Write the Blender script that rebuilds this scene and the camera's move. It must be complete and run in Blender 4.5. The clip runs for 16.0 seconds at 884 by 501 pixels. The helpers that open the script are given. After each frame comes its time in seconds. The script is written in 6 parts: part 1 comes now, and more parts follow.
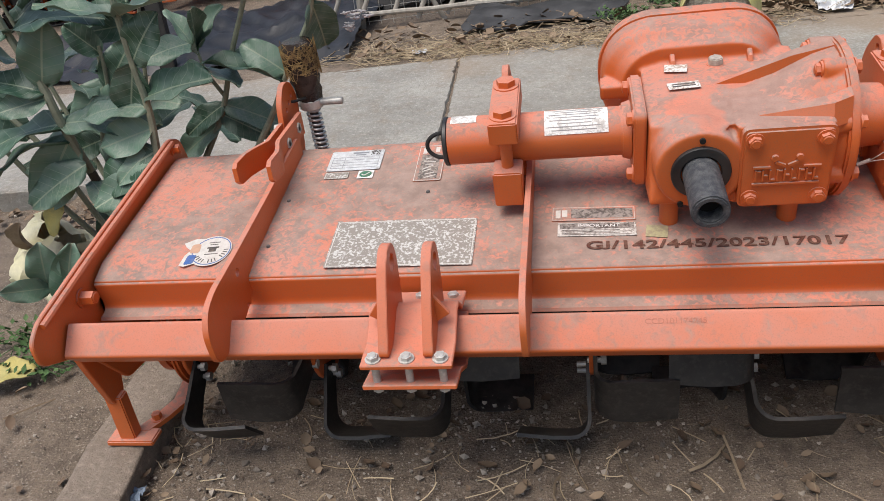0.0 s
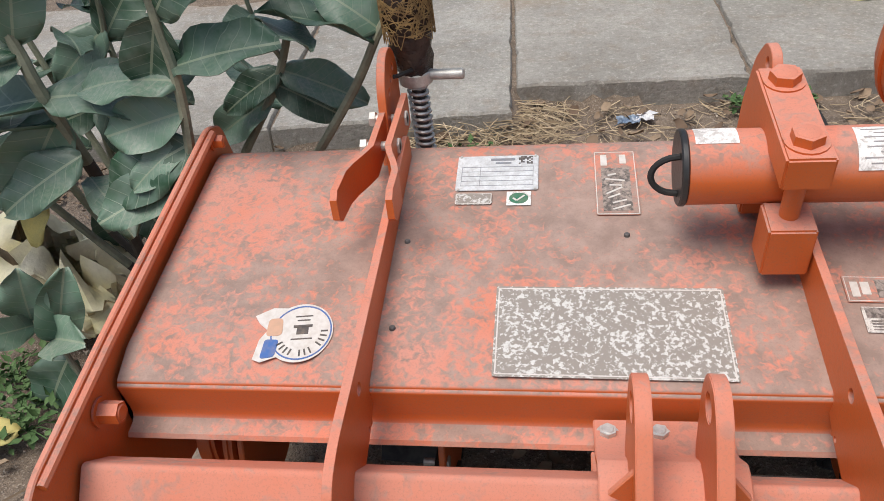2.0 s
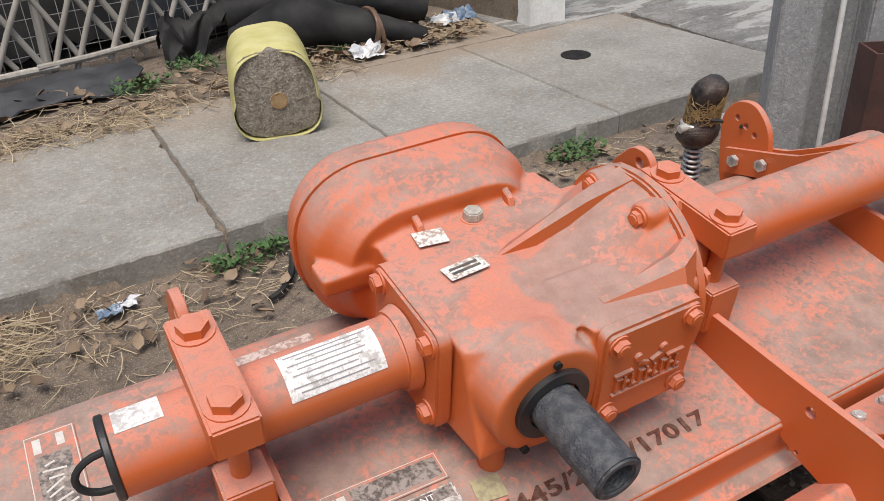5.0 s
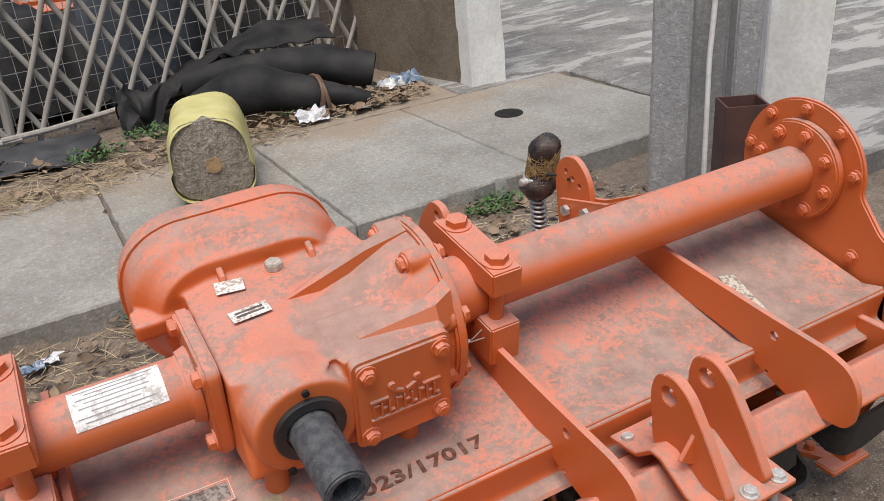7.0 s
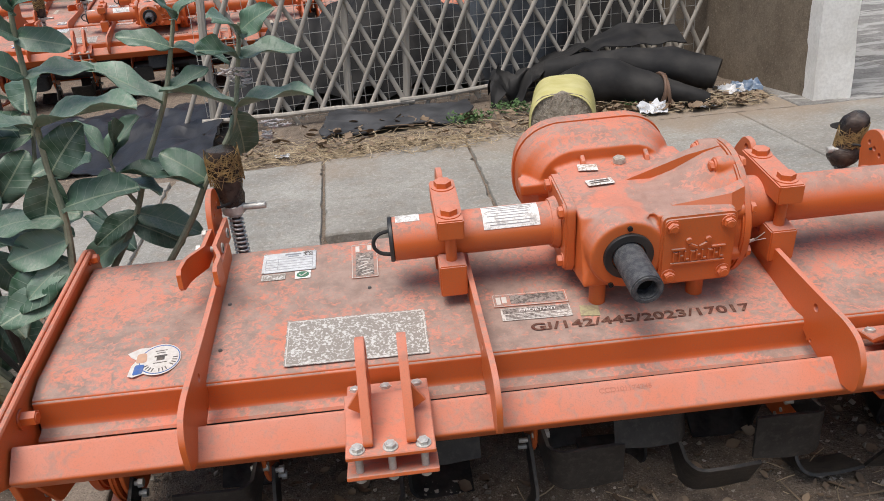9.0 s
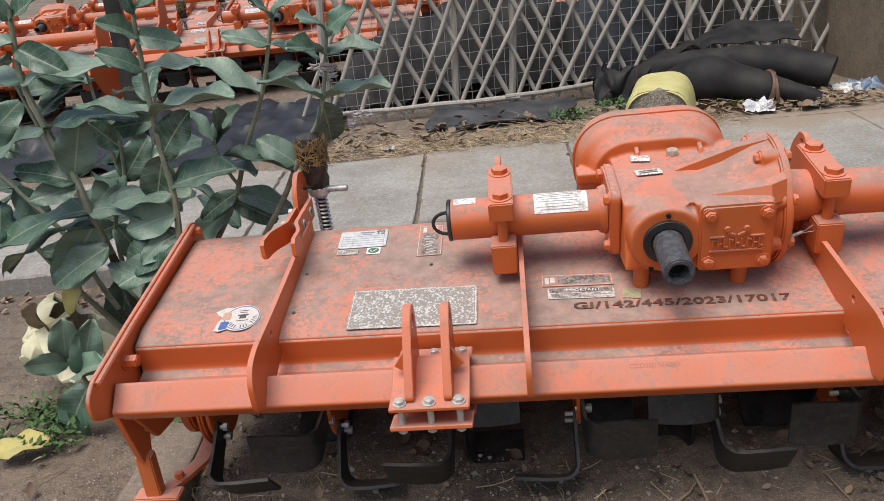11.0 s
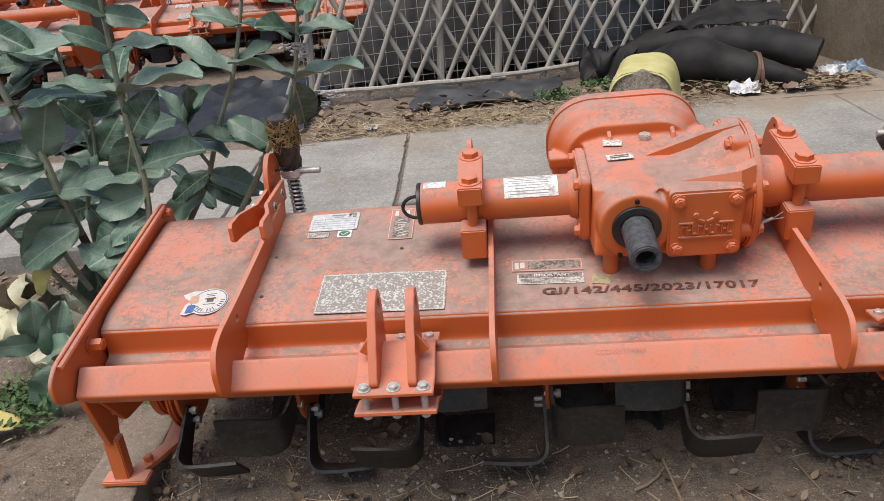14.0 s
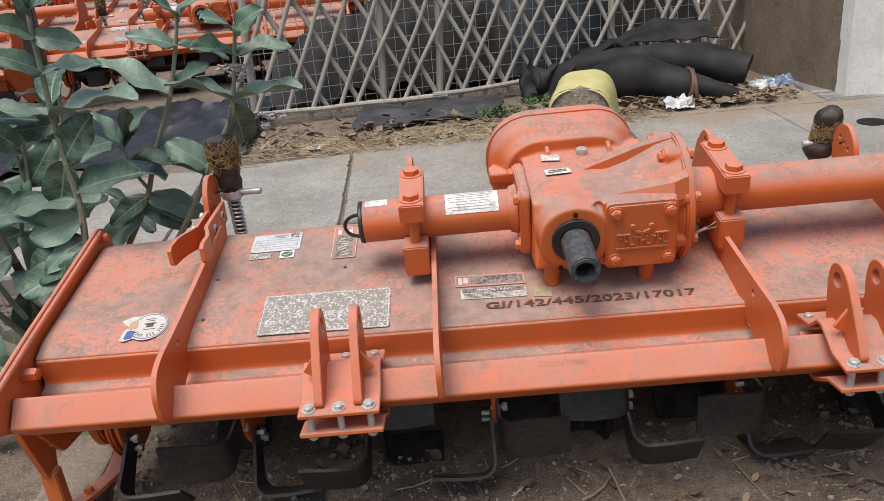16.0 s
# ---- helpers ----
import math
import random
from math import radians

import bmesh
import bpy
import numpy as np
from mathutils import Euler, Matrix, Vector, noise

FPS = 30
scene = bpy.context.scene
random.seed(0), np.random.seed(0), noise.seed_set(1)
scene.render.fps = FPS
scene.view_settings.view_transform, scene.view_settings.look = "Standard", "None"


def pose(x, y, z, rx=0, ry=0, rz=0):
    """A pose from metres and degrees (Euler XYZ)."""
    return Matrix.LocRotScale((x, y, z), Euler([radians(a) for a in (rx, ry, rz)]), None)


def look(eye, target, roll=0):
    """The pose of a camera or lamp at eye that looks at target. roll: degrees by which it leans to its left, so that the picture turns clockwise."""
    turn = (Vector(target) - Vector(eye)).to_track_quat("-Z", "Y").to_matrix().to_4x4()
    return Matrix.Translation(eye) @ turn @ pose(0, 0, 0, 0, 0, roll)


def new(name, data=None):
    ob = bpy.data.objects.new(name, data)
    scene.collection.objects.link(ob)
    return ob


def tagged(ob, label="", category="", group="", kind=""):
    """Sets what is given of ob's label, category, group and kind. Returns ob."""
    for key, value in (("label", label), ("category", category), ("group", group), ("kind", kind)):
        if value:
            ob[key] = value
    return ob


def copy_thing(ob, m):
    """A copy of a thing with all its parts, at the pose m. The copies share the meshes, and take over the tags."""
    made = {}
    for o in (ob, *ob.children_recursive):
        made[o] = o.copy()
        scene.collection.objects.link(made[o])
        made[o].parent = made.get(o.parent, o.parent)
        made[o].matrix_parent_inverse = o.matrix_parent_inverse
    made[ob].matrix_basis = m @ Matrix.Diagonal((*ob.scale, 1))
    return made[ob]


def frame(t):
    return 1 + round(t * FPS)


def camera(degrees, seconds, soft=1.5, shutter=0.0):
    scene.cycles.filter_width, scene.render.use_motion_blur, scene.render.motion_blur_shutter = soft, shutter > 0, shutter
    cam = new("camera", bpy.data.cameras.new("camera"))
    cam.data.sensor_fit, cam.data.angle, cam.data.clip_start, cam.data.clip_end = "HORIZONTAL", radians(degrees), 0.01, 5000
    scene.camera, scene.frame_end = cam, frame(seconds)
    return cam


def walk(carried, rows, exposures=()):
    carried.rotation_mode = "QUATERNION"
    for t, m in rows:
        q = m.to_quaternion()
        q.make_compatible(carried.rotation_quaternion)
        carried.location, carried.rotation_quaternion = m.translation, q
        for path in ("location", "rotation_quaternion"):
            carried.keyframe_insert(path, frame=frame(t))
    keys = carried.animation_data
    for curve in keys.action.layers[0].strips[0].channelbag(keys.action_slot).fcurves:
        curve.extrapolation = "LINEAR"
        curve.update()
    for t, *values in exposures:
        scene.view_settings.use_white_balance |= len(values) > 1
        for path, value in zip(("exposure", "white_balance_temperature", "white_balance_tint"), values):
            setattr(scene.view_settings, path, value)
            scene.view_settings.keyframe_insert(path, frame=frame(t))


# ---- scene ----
cam = camera(57.5, 16.0, soft=0.7)
PATH = [
    (0, (0.15, -0.035, 1.302), (-0.198, 1.683, 0.338), -7.9),
    (0.5, (-0.001, 0.058, 1.28), (-0.378, 1.753, 0.287), -8.1),
    (1, (-0.107, 0.366, 1.238), (-0.481, 2.027, 0.188), -7.2),
    (1.2, (-0.158, 0.444, 1.204), (-0.488, 2.097, 0.128), -5.9),
    (1.5, (-0.186, 0.524, 1.198), (-0.514, 2.151, 0.081), -5.5),
    (2, (-0.292, 0.589, 1.24), (-0.574, 2.194, 0.08), -6.4),
    (2.5, (-0.418, 0.714, 1.248), (-0.514, 2.324, 0.066), -5.9),
    (3, (-0.37, 0.776, 1.28), (-0.208, 2.379, 0.094), -4.1),
    (3.5, (-0.288, 0.786, 1.286), (0.079, 2.382, 0.137), -3.4),
    (4, (-0.201, 0.785, 1.299), (0.344, 2.37, 0.207), -2.6),
    (4.5, (-0.154, 0.768, 1.321), (0.513, 2.334, 0.271), -3.5),
    (5, (-0.092, 0.758, 1.33), (0.699, 2.29, 0.315), -3.7),
    (5.2, (-0.075, 0.752, 1.335), (0.771, 2.259, 0.328), -3.5),
    (7.3, (0.149, 0.443, 1.369), (0.926, 2.059, 0.484), -6.2),
    (7.4, (0.131, 0.44, 1.365), (0.831, 2.088, 0.473), -7.1),
    (7.5, (0.111, 0.435, 1.353), (0.735, 2.115, 0.466), -7.5),
    (8, (-0.013, 0.322, 1.351), (0.352, 2.09, 0.49), -6.9),
    (8.5, (-0.11, 0.042, 1.368), (0.133, 1.849, 0.547), -4.7),
    (8.7, (-0.124, -0.045, 1.364), (0.061, 1.776, 0.559), -4.6),
    (10.8, (0.06, -0.309, 1.386), (-0.099, 1.536, 0.63), -6.3),
    (11, (0.043, -0.309, 1.374), (-0.153, 1.528, 0.607), -6.3),
    (11.5, (0.022, -0.307, 1.353), (-0.245, 1.507, 0.553), -6.4),
    (12, (0.02, -0.314, 1.345), (-0.26, 1.492, 0.533), -6.0),
    (12.5, (0.018, -0.323, 1.345), (-0.263, 1.481, 0.529), -5.9),
    (13, (0.026, -0.309, 1.358), (-0.253, 1.495, 0.541), -5.9),
    (13.5, (0.061, -0.305, 1.365), (-0.174, 1.503, 0.544), -5.9),
    (14, (0.097, -0.286, 1.376), (-0.083, 1.53, 0.558), -5.8),
    (14.5, (0.11, -0.282, 1.377), (-0.012, 1.54, 0.563), -5.7),
    (15, (0.121, -0.282, 1.38), (0.038, 1.547, 0.576), -5.6),
    (15.5, (0.121, -0.285, 1.379), (0.063, 1.55, 0.586), -5.7),
    (16, (0.111, -0.295, 1.374), (0.061, 1.542, 0.587), -5.7),
]
walk(cam, [(t, look(eye, target, roll)) for t, eye, target, roll in PATH])

# ---- world and light ----
world = bpy.data.worlds.new("world")
scene.world = world
world.use_nodes = True
wn = world.node_tree
sky = wn.nodes.new("ShaderNodeTexSky")
sky.sky_type, sky.sun_disc = "NISHITA", False
sky.sun_elevation, sky.sun_rotation = radians(71), radians(218)
sky.air_density, sky.dust_density = 1.2, 4.0
wn.nodes["Background"].inputs["Strength"].default_value = 0.122
wn.links.new(sky.outputs["Color"], wn.nodes["Background"].inputs["Color"])
sun = new("sun", bpy.data.lights.new("sun", "SUN"))
sun.data.energy, sun.data.angle, sun.data.color = 2.6, radians(38), (1.0, 0.965, 0.925)
sun.matrix_world = look((-1.5, -1.9, 7.0), (0, 0, 0))
scene.view_settings.exposure = 0.13


# ---- materials ----
class Mat:
    """Small builder of node materials."""

    def __init__(self, name, rough=0.6, metal=0.0):
        self.m = bpy.data.materials.new(name)
        self.m.use_nodes = True
        self.t = self.m.node_tree
        self.b = self.t.nodes["Principled BSDF"]
        self.b.inputs["Roughness"].default_value = rough
        self.b.inputs["Metallic"].default_value = metal
        self.co = self.t.nodes.new("ShaderNodeTexCoord").outputs["Object"]

    def link(self, a, b):
        self.t.links.new(a, b)

    def noise(self, scale, detail=4.0, rough=0.55, co=None, dist=0.0):
        n = self.t.nodes.new("ShaderNodeTexNoise")
        n.inputs["Scale"].default_value, n.inputs["Detail"].default_value = scale, detail
        n.inputs["Roughness"].default_value, n.inputs["Distortion"].default_value = rough, dist
        self.link(co or self.co, n.inputs["Vector"])
        return n.outputs["Fac"]

    def ramp(self, fac, lo, hi, a=(0, 0, 0), b=(1, 1, 1)):
        r = self.t.nodes.new("ShaderNodeValToRGB")
        r.color_ramp.elements[0].position, r.color_ramp.elements[1].position = lo, hi
        r.color_ramp.elements[0].color, r.color_ramp.elements[1].color = (*a, 1), (*b, 1)
        self.link(fac, r.inputs["Fac"])
        return r.outputs["Color"]

    def mix(self, fac, a, b):
        n = self.t.nodes.new("ShaderNodeMix")
        n.data_type = "RGBA"
        for k, v in ((0, fac), (6, a), (7, b)):
            if isinstance(v, (int, float)):
                n.inputs[k].default_value = v
            elif isinstance(v, tuple):
                n.inputs[k].default_value = (*v, 1)
            else:
                self.link(v, n.inputs[k])
        return n.outputs[2]

    def math(self, op, a, b=0.0):
        n = self.t.nodes.new("ShaderNodeMath")
        n.operation = op
        for k, v in ((0, a), (1, b)):
            if isinstance(v, (int, float)):
                n.inputs[k].default_value = v
            else:
                self.link(v, n.inputs[k])
        return n.outputs[0]

    def up(self, lo=0.25, hi=0.8):
        g = self.t.nodes.new("ShaderNodeNewGeometry")
        x = self.t.nodes.new("ShaderNodeSeparateXYZ")
        self.link(g.outputs["Normal"], x.inputs[0])
        r = self.t.nodes.new("ShaderNodeMapRange")
        r.inputs["From Min"].default_value, r.inputs["From Max"].default_value = lo, hi
        self.link(x.outputs["Z"], r.inputs["Value"])
        return r.outputs[0]

    def rand(self):
        return self.t.nodes.new("ShaderNodeObjectInfo").outputs["Random"]

    def island(self):
        return self.t.nodes.new("ShaderNodeNewGeometry").outputs["Random Per Island"]

    def bump(self, height, strength=0.3, dist=0.004):
        n = self.t.nodes.new("ShaderNodeBump")
        n.inputs["Strength"].default_value, n.inputs["Distance"].default_value = strength, dist
        self.link(height, n.inputs["Height"])
        self.link(n.outputs[0], self.b.inputs["Normal"])
        return self

    def color(self, c):
        if isinstance(c, tuple):
            self.b.inputs["Base Color"].default_value = (*c, 1)
        else:
            self.link(c, self.b.inputs["Base Color"])
        return self

    def rough(self, r):
        self.link(r, self.b.inputs["Roughness"])
        return self


def speckled(name, a, b, scale=30.0, rough=0.7, metal=0.0, fine=None, bump=0.25, lo=0.35, hi=0.65, gloss=0.5):
    m = Mat(name, rough, metal)
    m.b.inputs["Specular IOR Level"].default_value = gloss
    n1, n2 = m.noise(scale), m.noise(fine or scale * 8, 3)
    c = m.mix(m.ramp(n1, lo, hi), a, b)
    c = m.mix(m.math("MULTIPLY", m.ramp(n2, 0.4, 0.75), 0.35), c, tuple(v * 0.6 for v in a))
    return m.color(c).bump(n2, bump).m


def orange_paint(name, dusty=1.0, cover=0.5, blot=90.0, soft=0.03, heavy=0.84, red=(0.60, 0.122, 0.026)):
    """Enamel under a pinkish film of dust, with fine grey-brown mottling and rubbed places on what faces up."""
    m = Mat(name, 0.42)
    m.b.inputs["Specular IOR Level"].default_value = 0.34
    base = m.mix(m.ramp(m.noise(3.0, 2), 0.35, 0.7), red, tuple(v * k for v, k in zip(red, (0.95, 1.10, 1.3))))
    base = m.mix(m.math("MULTIPLY", m.ramp(m.noise(9, 5), 0.45, 0.75), 0.12), base, (0.46, 0.20, 0.12))
    film = m.mix(m.ramp(m.noise(6, 4, 0.6), 0.34, 0.66), (0.585, 0.222, 0.152), (0.545, 0.272, 0.218))
    pink = m.mix(m.math("MULTIPLY", m.up(0.1, 0.75), 0.88 * dusty), base, film)
    # worm-like mottling, thick in wide patches and broken up in others
    wide = m.math("MULTIPLY", m.noise(3.4, 4, 0.6, dist=0.5), 0.60)
    fine = m.math("ADD", m.math("MULTIPLY", m.noise(blot, 2, 0.5, dist=0.9), 0.44), m.math("MULTIPLY", m.noise(blot * 0.36, 3, 0.6, dist=0.5), 0.24))
    blend = m.math("ADD", fine, wide)
    lo = 0.76 - 0.24 * cover
    thick = m.math("MULTIPLY", m.ramp(blend, lo - soft, lo + soft), m.up(0.25, 0.75))
    tan = m.mix(m.ramp(m.noise(22, 5, 0.65), 0.35, 0.68), (0.205, 0.175, 0.150), (0.355, 0.282, 0.240))
    c = m.mix(m.math("MULTIPLY", thick, heavy), pink, tan)
    # smears where it has been wiped clean
    wipe = m.math("MULTIPLY", m.ramp(m.noise(4.2, 3, 0.5, dist=0.8), 0.645, 0.675), m.up(0.25, 0.75))
    c = m.mix(m.math("MULTIPLY", wipe, 0.55), c, (0.66, 0.205, 0.125))
    grit = m.noise(330, 3, 0.7)
    c = m.mix(m.math("MULTIPLY", m.ramp(grit, 0.52, 0.68), 0.26), c, (0.20, 0.145, 0.105))
    m.color(c)
    m.rough(m.mix(m.up(0.1, 0.7), (0.40,) * 3, (0.82,) * 3))
    return m.bump(m.math("ADD", m.noise(60, 4), m.math("MULTIPLY", grit, 0.5)), 0.16, 0.002).m


ORANGE = orange_paint("orange_paint", 0.88, 0.24, 60.0, 0.06, 0.62)
ORANGE_DECK = orange_paint("orange_deck_paint", 1.0, 0.68, 90.0, 0.055)
ORANGE_CAST = orange_paint("orange_cast_paint", 0.92, 0.48, 85.0, 0.04, 0.66)
SPRING_STEEL = speckled("bright_spring_steel", (0.62, 0.61, 0.58), (0.40, 0.38, 0.35), 80, 0.35, 0.6, bump=0.1)
STEEL = speckled("zinc_steel", (0.66, 0.65, 0.61), (0.46, 0.45, 0.42), 60, 0.45, 0.45, bump=0.1)
RUST_STEEL = speckled("dull_steel", (0.16, 0.15, 0.145), (0.07, 0.065, 0.06), 30, 0.6, 0.35, bump=0.3)
BLACK_PAINT = speckled("black_paint", (0.016, 0.016, 0.017), (0.04, 0.038, 0.035), 14, 0.42, 0.0, bump=0.15)
RUBBER = speckled("black_rubber", (0.012, 0.012, 0.013), (0.034, 0.033, 0.032), 9, 0.7, 0.0, bump=0.25, gloss=0.3)
SHAFT_GREY = speckled("greased_sleeve", (0.048, 0.052, 0.060), (0.108, 0.110, 0.112), 75, 0.6, 0.0, fine=330, bump=0.8, lo=0.40, hi=0.62)
# near-black that puts the shade inside bores and holes into the colour
DARK = speckled("bore_shade", (0.012, 0.011, 0.01), (0.03, 0.027, 0.025), 20, 0.9, gloss=0.2)
PLUG = speckled("dusty_bright_plug", (0.56, 0.53, 0.46), (0.36, 0.33, 0.28), 90, 0.5, 0.25, bump=0.2)


def blade_mat():
    """Worn black paint, grey with dried soil where dust settles."""
    m = Mat("blade_black", 0.5)
    n1, n2 = m.noise(11, 4), m.noise(70, 4, 0.65)
    c = m.mix(m.ramp(n1, 0.35, 0.65), (0.007, 0.007, 0.008), (0.024, 0.023, 0.022))
    c = m.mix(m.math("MULTIPLY", m.ramp(n2, 0.50, 0.68), 0.55), c, (0.052, 0.047, 0.041))
    c = m.mix(m.math("MULTIPLY", m.up(0.15, 0.9), m.ramp(m.noise(26, 4), 0.35, 0.65)), c, (0.055, 0.049, 0.043))
    return m.color(c).bump(n2, 0.3, 0.003).m


BLADE = blade_mat()


def ground_mat():
    m = Mat("dry_soil", 0.95)
    n1, n2, n3 = m.noise(1.6, 5), m.noise(22, 6, 0.65), m.noise(170, 4)
    c = m.mix(m.ramp(n1, 0.35, 0.68), (0.150, 0.115, 0.085), (0.262, 0.204, 0.152))
    c = m.mix(m.math("MULTIPLY", m.ramp(n2, 0.45, 0.62), 0.7), c, (0.100, 0.076, 0.056))
    c = m.mix(m.math("MULTIPLY", m.ramp(m.noise(75, 5, 0.7), 0.55, 0.66), 0.55), c, (0.085, 0.064, 0.048))
    c = m.mix(m.math("MULTIPLY", m.ramp(n3, 0.57, 0.64), 0.6), c, (0.40, 0.34, 0.275))
    c = m.mix(m.math("MULTIPLY", m.ramp(m.noise(300, 2, 0.6), 0.58, 0.64), 0.7), c, (0.085, 0.064, 0.048))
    h = m.math("ADD", n2, m.math("MULTIPLY", n3, 0.5))
    return m.color(c).bump(h, 0.9, 0.014).m


def concrete_mat(name, a=(0.225, 0.212, 0.188), b=(0.335, 0.320, 0.290), stain=(0.225, 0.175, 0.125), rnd=True, drift=None, worn=False):
    m = Mat(name, 0.88)
    g = m.t.nodes.new("ShaderNodeNewGeometry").outputs["Position"]
    n1, n2, n3, n4 = m.noise(2.6, 7, 0.65, co=g), m.noise(13, 7, 0.68, co=g), m.noise(150, 4, 0.6, co=g), m.noise(62, 5, 0.7, co=g)
    c = m.mix(m.ramp(n1, 0.36, 0.64), a, b)
    c = m.mix(m.math("MULTIPLY", m.ramp(n2, 0.50, 0.72), 0.55), c, stain)
    c = m.mix(m.math("MULTIPLY", m.ramp(n4, 0.54, 0.66), 0.45), c, tuple(v * 0.55 for v in a))
    c = m.mix(m.math("MULTIPLY", m.ramp(n4, 0.34, 0.46, (1, 1, 1), (0, 0, 0)), 0.55), c, tuple(min(0.8, v * 1.45) for v in b))
    c = m.mix(m.math("MULTIPLY", m.ramp(n3, 0.5, 0.66), 0.36), c, tuple(v * 0.6 for v in a))
    if rnd:
        c = m.mix(m.math("MULTIPLY", m.rand(), 0.2), c, stain)
    if worn:
        # patches where the top coat has flaked to pale cement, long across the yard
        st = m.t.nodes.new("ShaderNodeMapping")
        st.inputs["Scale"].default_value = (0.8, 2.6, 1.0)
        m.link(g, st.inputs["Vector"])
        pat = m.ramp(m.noise(1.5, 9, 0.62, co=st.outputs[0], dist=0.5), 0.515, 0.545)
        c = m.mix(m.math("MULTIPLY", pat, 0.75), c, (0.42, 0.405, 0.375))
        c = m.mix(m.math("MULTIPLY", m.ramp(m.noise(5, 6, 0.6, co=st.outputs[0]), 0.56, 0.60), 0.5), c, (0.13, 0.122, 0.11))
    if drift:
        # soil washed over the strip's far edge
        sep = m.t.nodes.new("ShaderNodeSeparateXYZ")
        m.link(g, sep.inputs[0])
        d = m.math("ADD", m.math("MULTIPLY", m.math("SUBTRACT", sep.outputs["Y"], drift), 1.5), m.math("MULTIPLY", m.math("SUBTRACT", m.noise(1.7, 6, 0.6, co=g), 0.5), 3.2))
        d = m.math("ADD", d, m.math("MULTIPLY", m.math("SUBTRACT", n4, 0.5), 1.2))
        c = m.mix(m.math("MULTIPLY", m.ramp(d, 0.0, 0.9), 0.7), c, (0.29, 0.215, 0.148))
    return m.color(c).bump(m.math("ADD", n4, m.math("MULTIPLY", n3, 0.7)), 0.6, 0.008).m


GROUND = ground_mat()
CONCRETE = concrete_mat("weathered_concrete", (0.235, 0.228, 0.205), (0.365, 0.356, 0.325), (0.245, 0.196, 0.145), drift=4.0)
GREY_POST = concrete_mat("grey_cast_concrete", (0.30, 0.30, 0.295), (0.38, 0.38, 0.37), (0.21, 0.205, 0.195), False)
YARD = concrete_mat("rough_old_concrete", (0.150, 0.142, 0.130), (0.270, 0.258, 0.238), (0.115, 0.105, 0.092), False, worn=True)
WALL_MAT = concrete_mat("stained_plaster", (0.150, 0.116, 0.080), (0.225, 0.180, 0.130), (0.080, 0.060, 0.040), False)
WHITE_WASH = speckled("flaking_whitewash", (0.86, 0.85, 0.81), (0.74, 0.72, 0.67), 7, 0.85, bump=0.5)


# ---- mesh helpers ----
def mesh_of(bm, name, mat, sharp=35):
    me = bpy.data.meshes.new(name)
    bmesh.ops.recalc_face_normals(bm, faces=bm.faces)
    bm.to_mesh(me)
    bm.free()
    me.materials.append(mat)
    me.polygons.foreach_set("use_smooth", [True] * len(me.polygons))
    me.set_sharp_from_angle(angle=radians(sharp))
    return me


def part(name, bm, mat, parent, label="", sharp=35):
    """Links a bmesh, modelled in the thing's own axes, as one mesh under a thing or a part."""
    ob = new(name, mesh_of(bm, name, mat, sharp))
    ob.parent = parent
    fine = name in ("printing", "border", "printed_bar", "pictogram_lines", "raised_mark", "printed_square", "twine", "wire_netting")
    return tagged(ob, label, kind="stuff" if fine else "")


def thing(name, at, label, category, group="", kind="", rot=(0, 0, 0)):
    e = new(name)
    e.matrix_world = pose(*at, *rot)
    e.empty_display_size = 0.05
    return tagged(e, label, category, group, kind)


def solid(name, bm, mat, label, category="", group="", kind="", sharp=35):
    return tagged(new(name, mesh_of(bm, name, mat, sharp)), label, category, group, kind)


def bevel(bm, w, seg=2, angle=40):
    es = [e for e in bm.edges if len(e.link_faces) == 2 and e.calc_face_angle(0) > radians(angle)]
    if es:
        bmesh.ops.bevel(bm, geom=es, offset=w, segments=seg, affect="EDGES", clamp_overlap=True)
    return bm


def box(bm, c, s, rot=(0, 0, 0)):
    m = pose(*c, *rot) @ Matrix.Diagonal((*s, 1))
    bmesh.ops.create_cube(bm, size=1, matrix=m)
    return bm


def frame_to(a, b):
    a, b = Vector(a), Vector(b)
    d = b - a
    return Matrix.Translation((a + b) / 2) @ d.to_track_quat("Z", "Y").to_matrix().to_4x4(), d.length


def rod(bm, a, b, r, r2=None, n=20):
    m, length = frame_to(a, b)
    bmesh.ops.create_cone(bm, cap_ends=True, segments=n, radius1=r, radius2=r if r2 is None else r2, depth=length, matrix=m)
    return bm


def hexbolt(bm, at, axis, r=0.012, h=0.009, washer=True):
    """A hexagon head on a washer, its axis pointing out of the surface."""
    p, d = Vector(at), Vector(axis).normalized()
    if washer:
        rod(bm, p - d * 0.001, p + d * 0.0025, r * 1.3, n=18)
    m, _ = frame_to(p, p + d * h)
    bmesh.ops.create_cone(bm, cap_ends=True, segments=6, radius1=r, radius2=r * 0.97, depth=h, matrix=m)
    rod(bm, p + d * h, p + d * (h + 0.0015), r * 0.72, r * 0.6, n=12)
    return bm


def circle(c, r, n=20, a0=0.0, a1=360.0):
    k = n if abs(a1 - a0) >= 359.9 else n - 1
    return [(c[0] + r * math.cos(radians(a0 + (a1 - a0) * i / k)), c[1] + r * math.sin(radians(a0 + (a1 - a0) * i / k))) for i in range(n)]


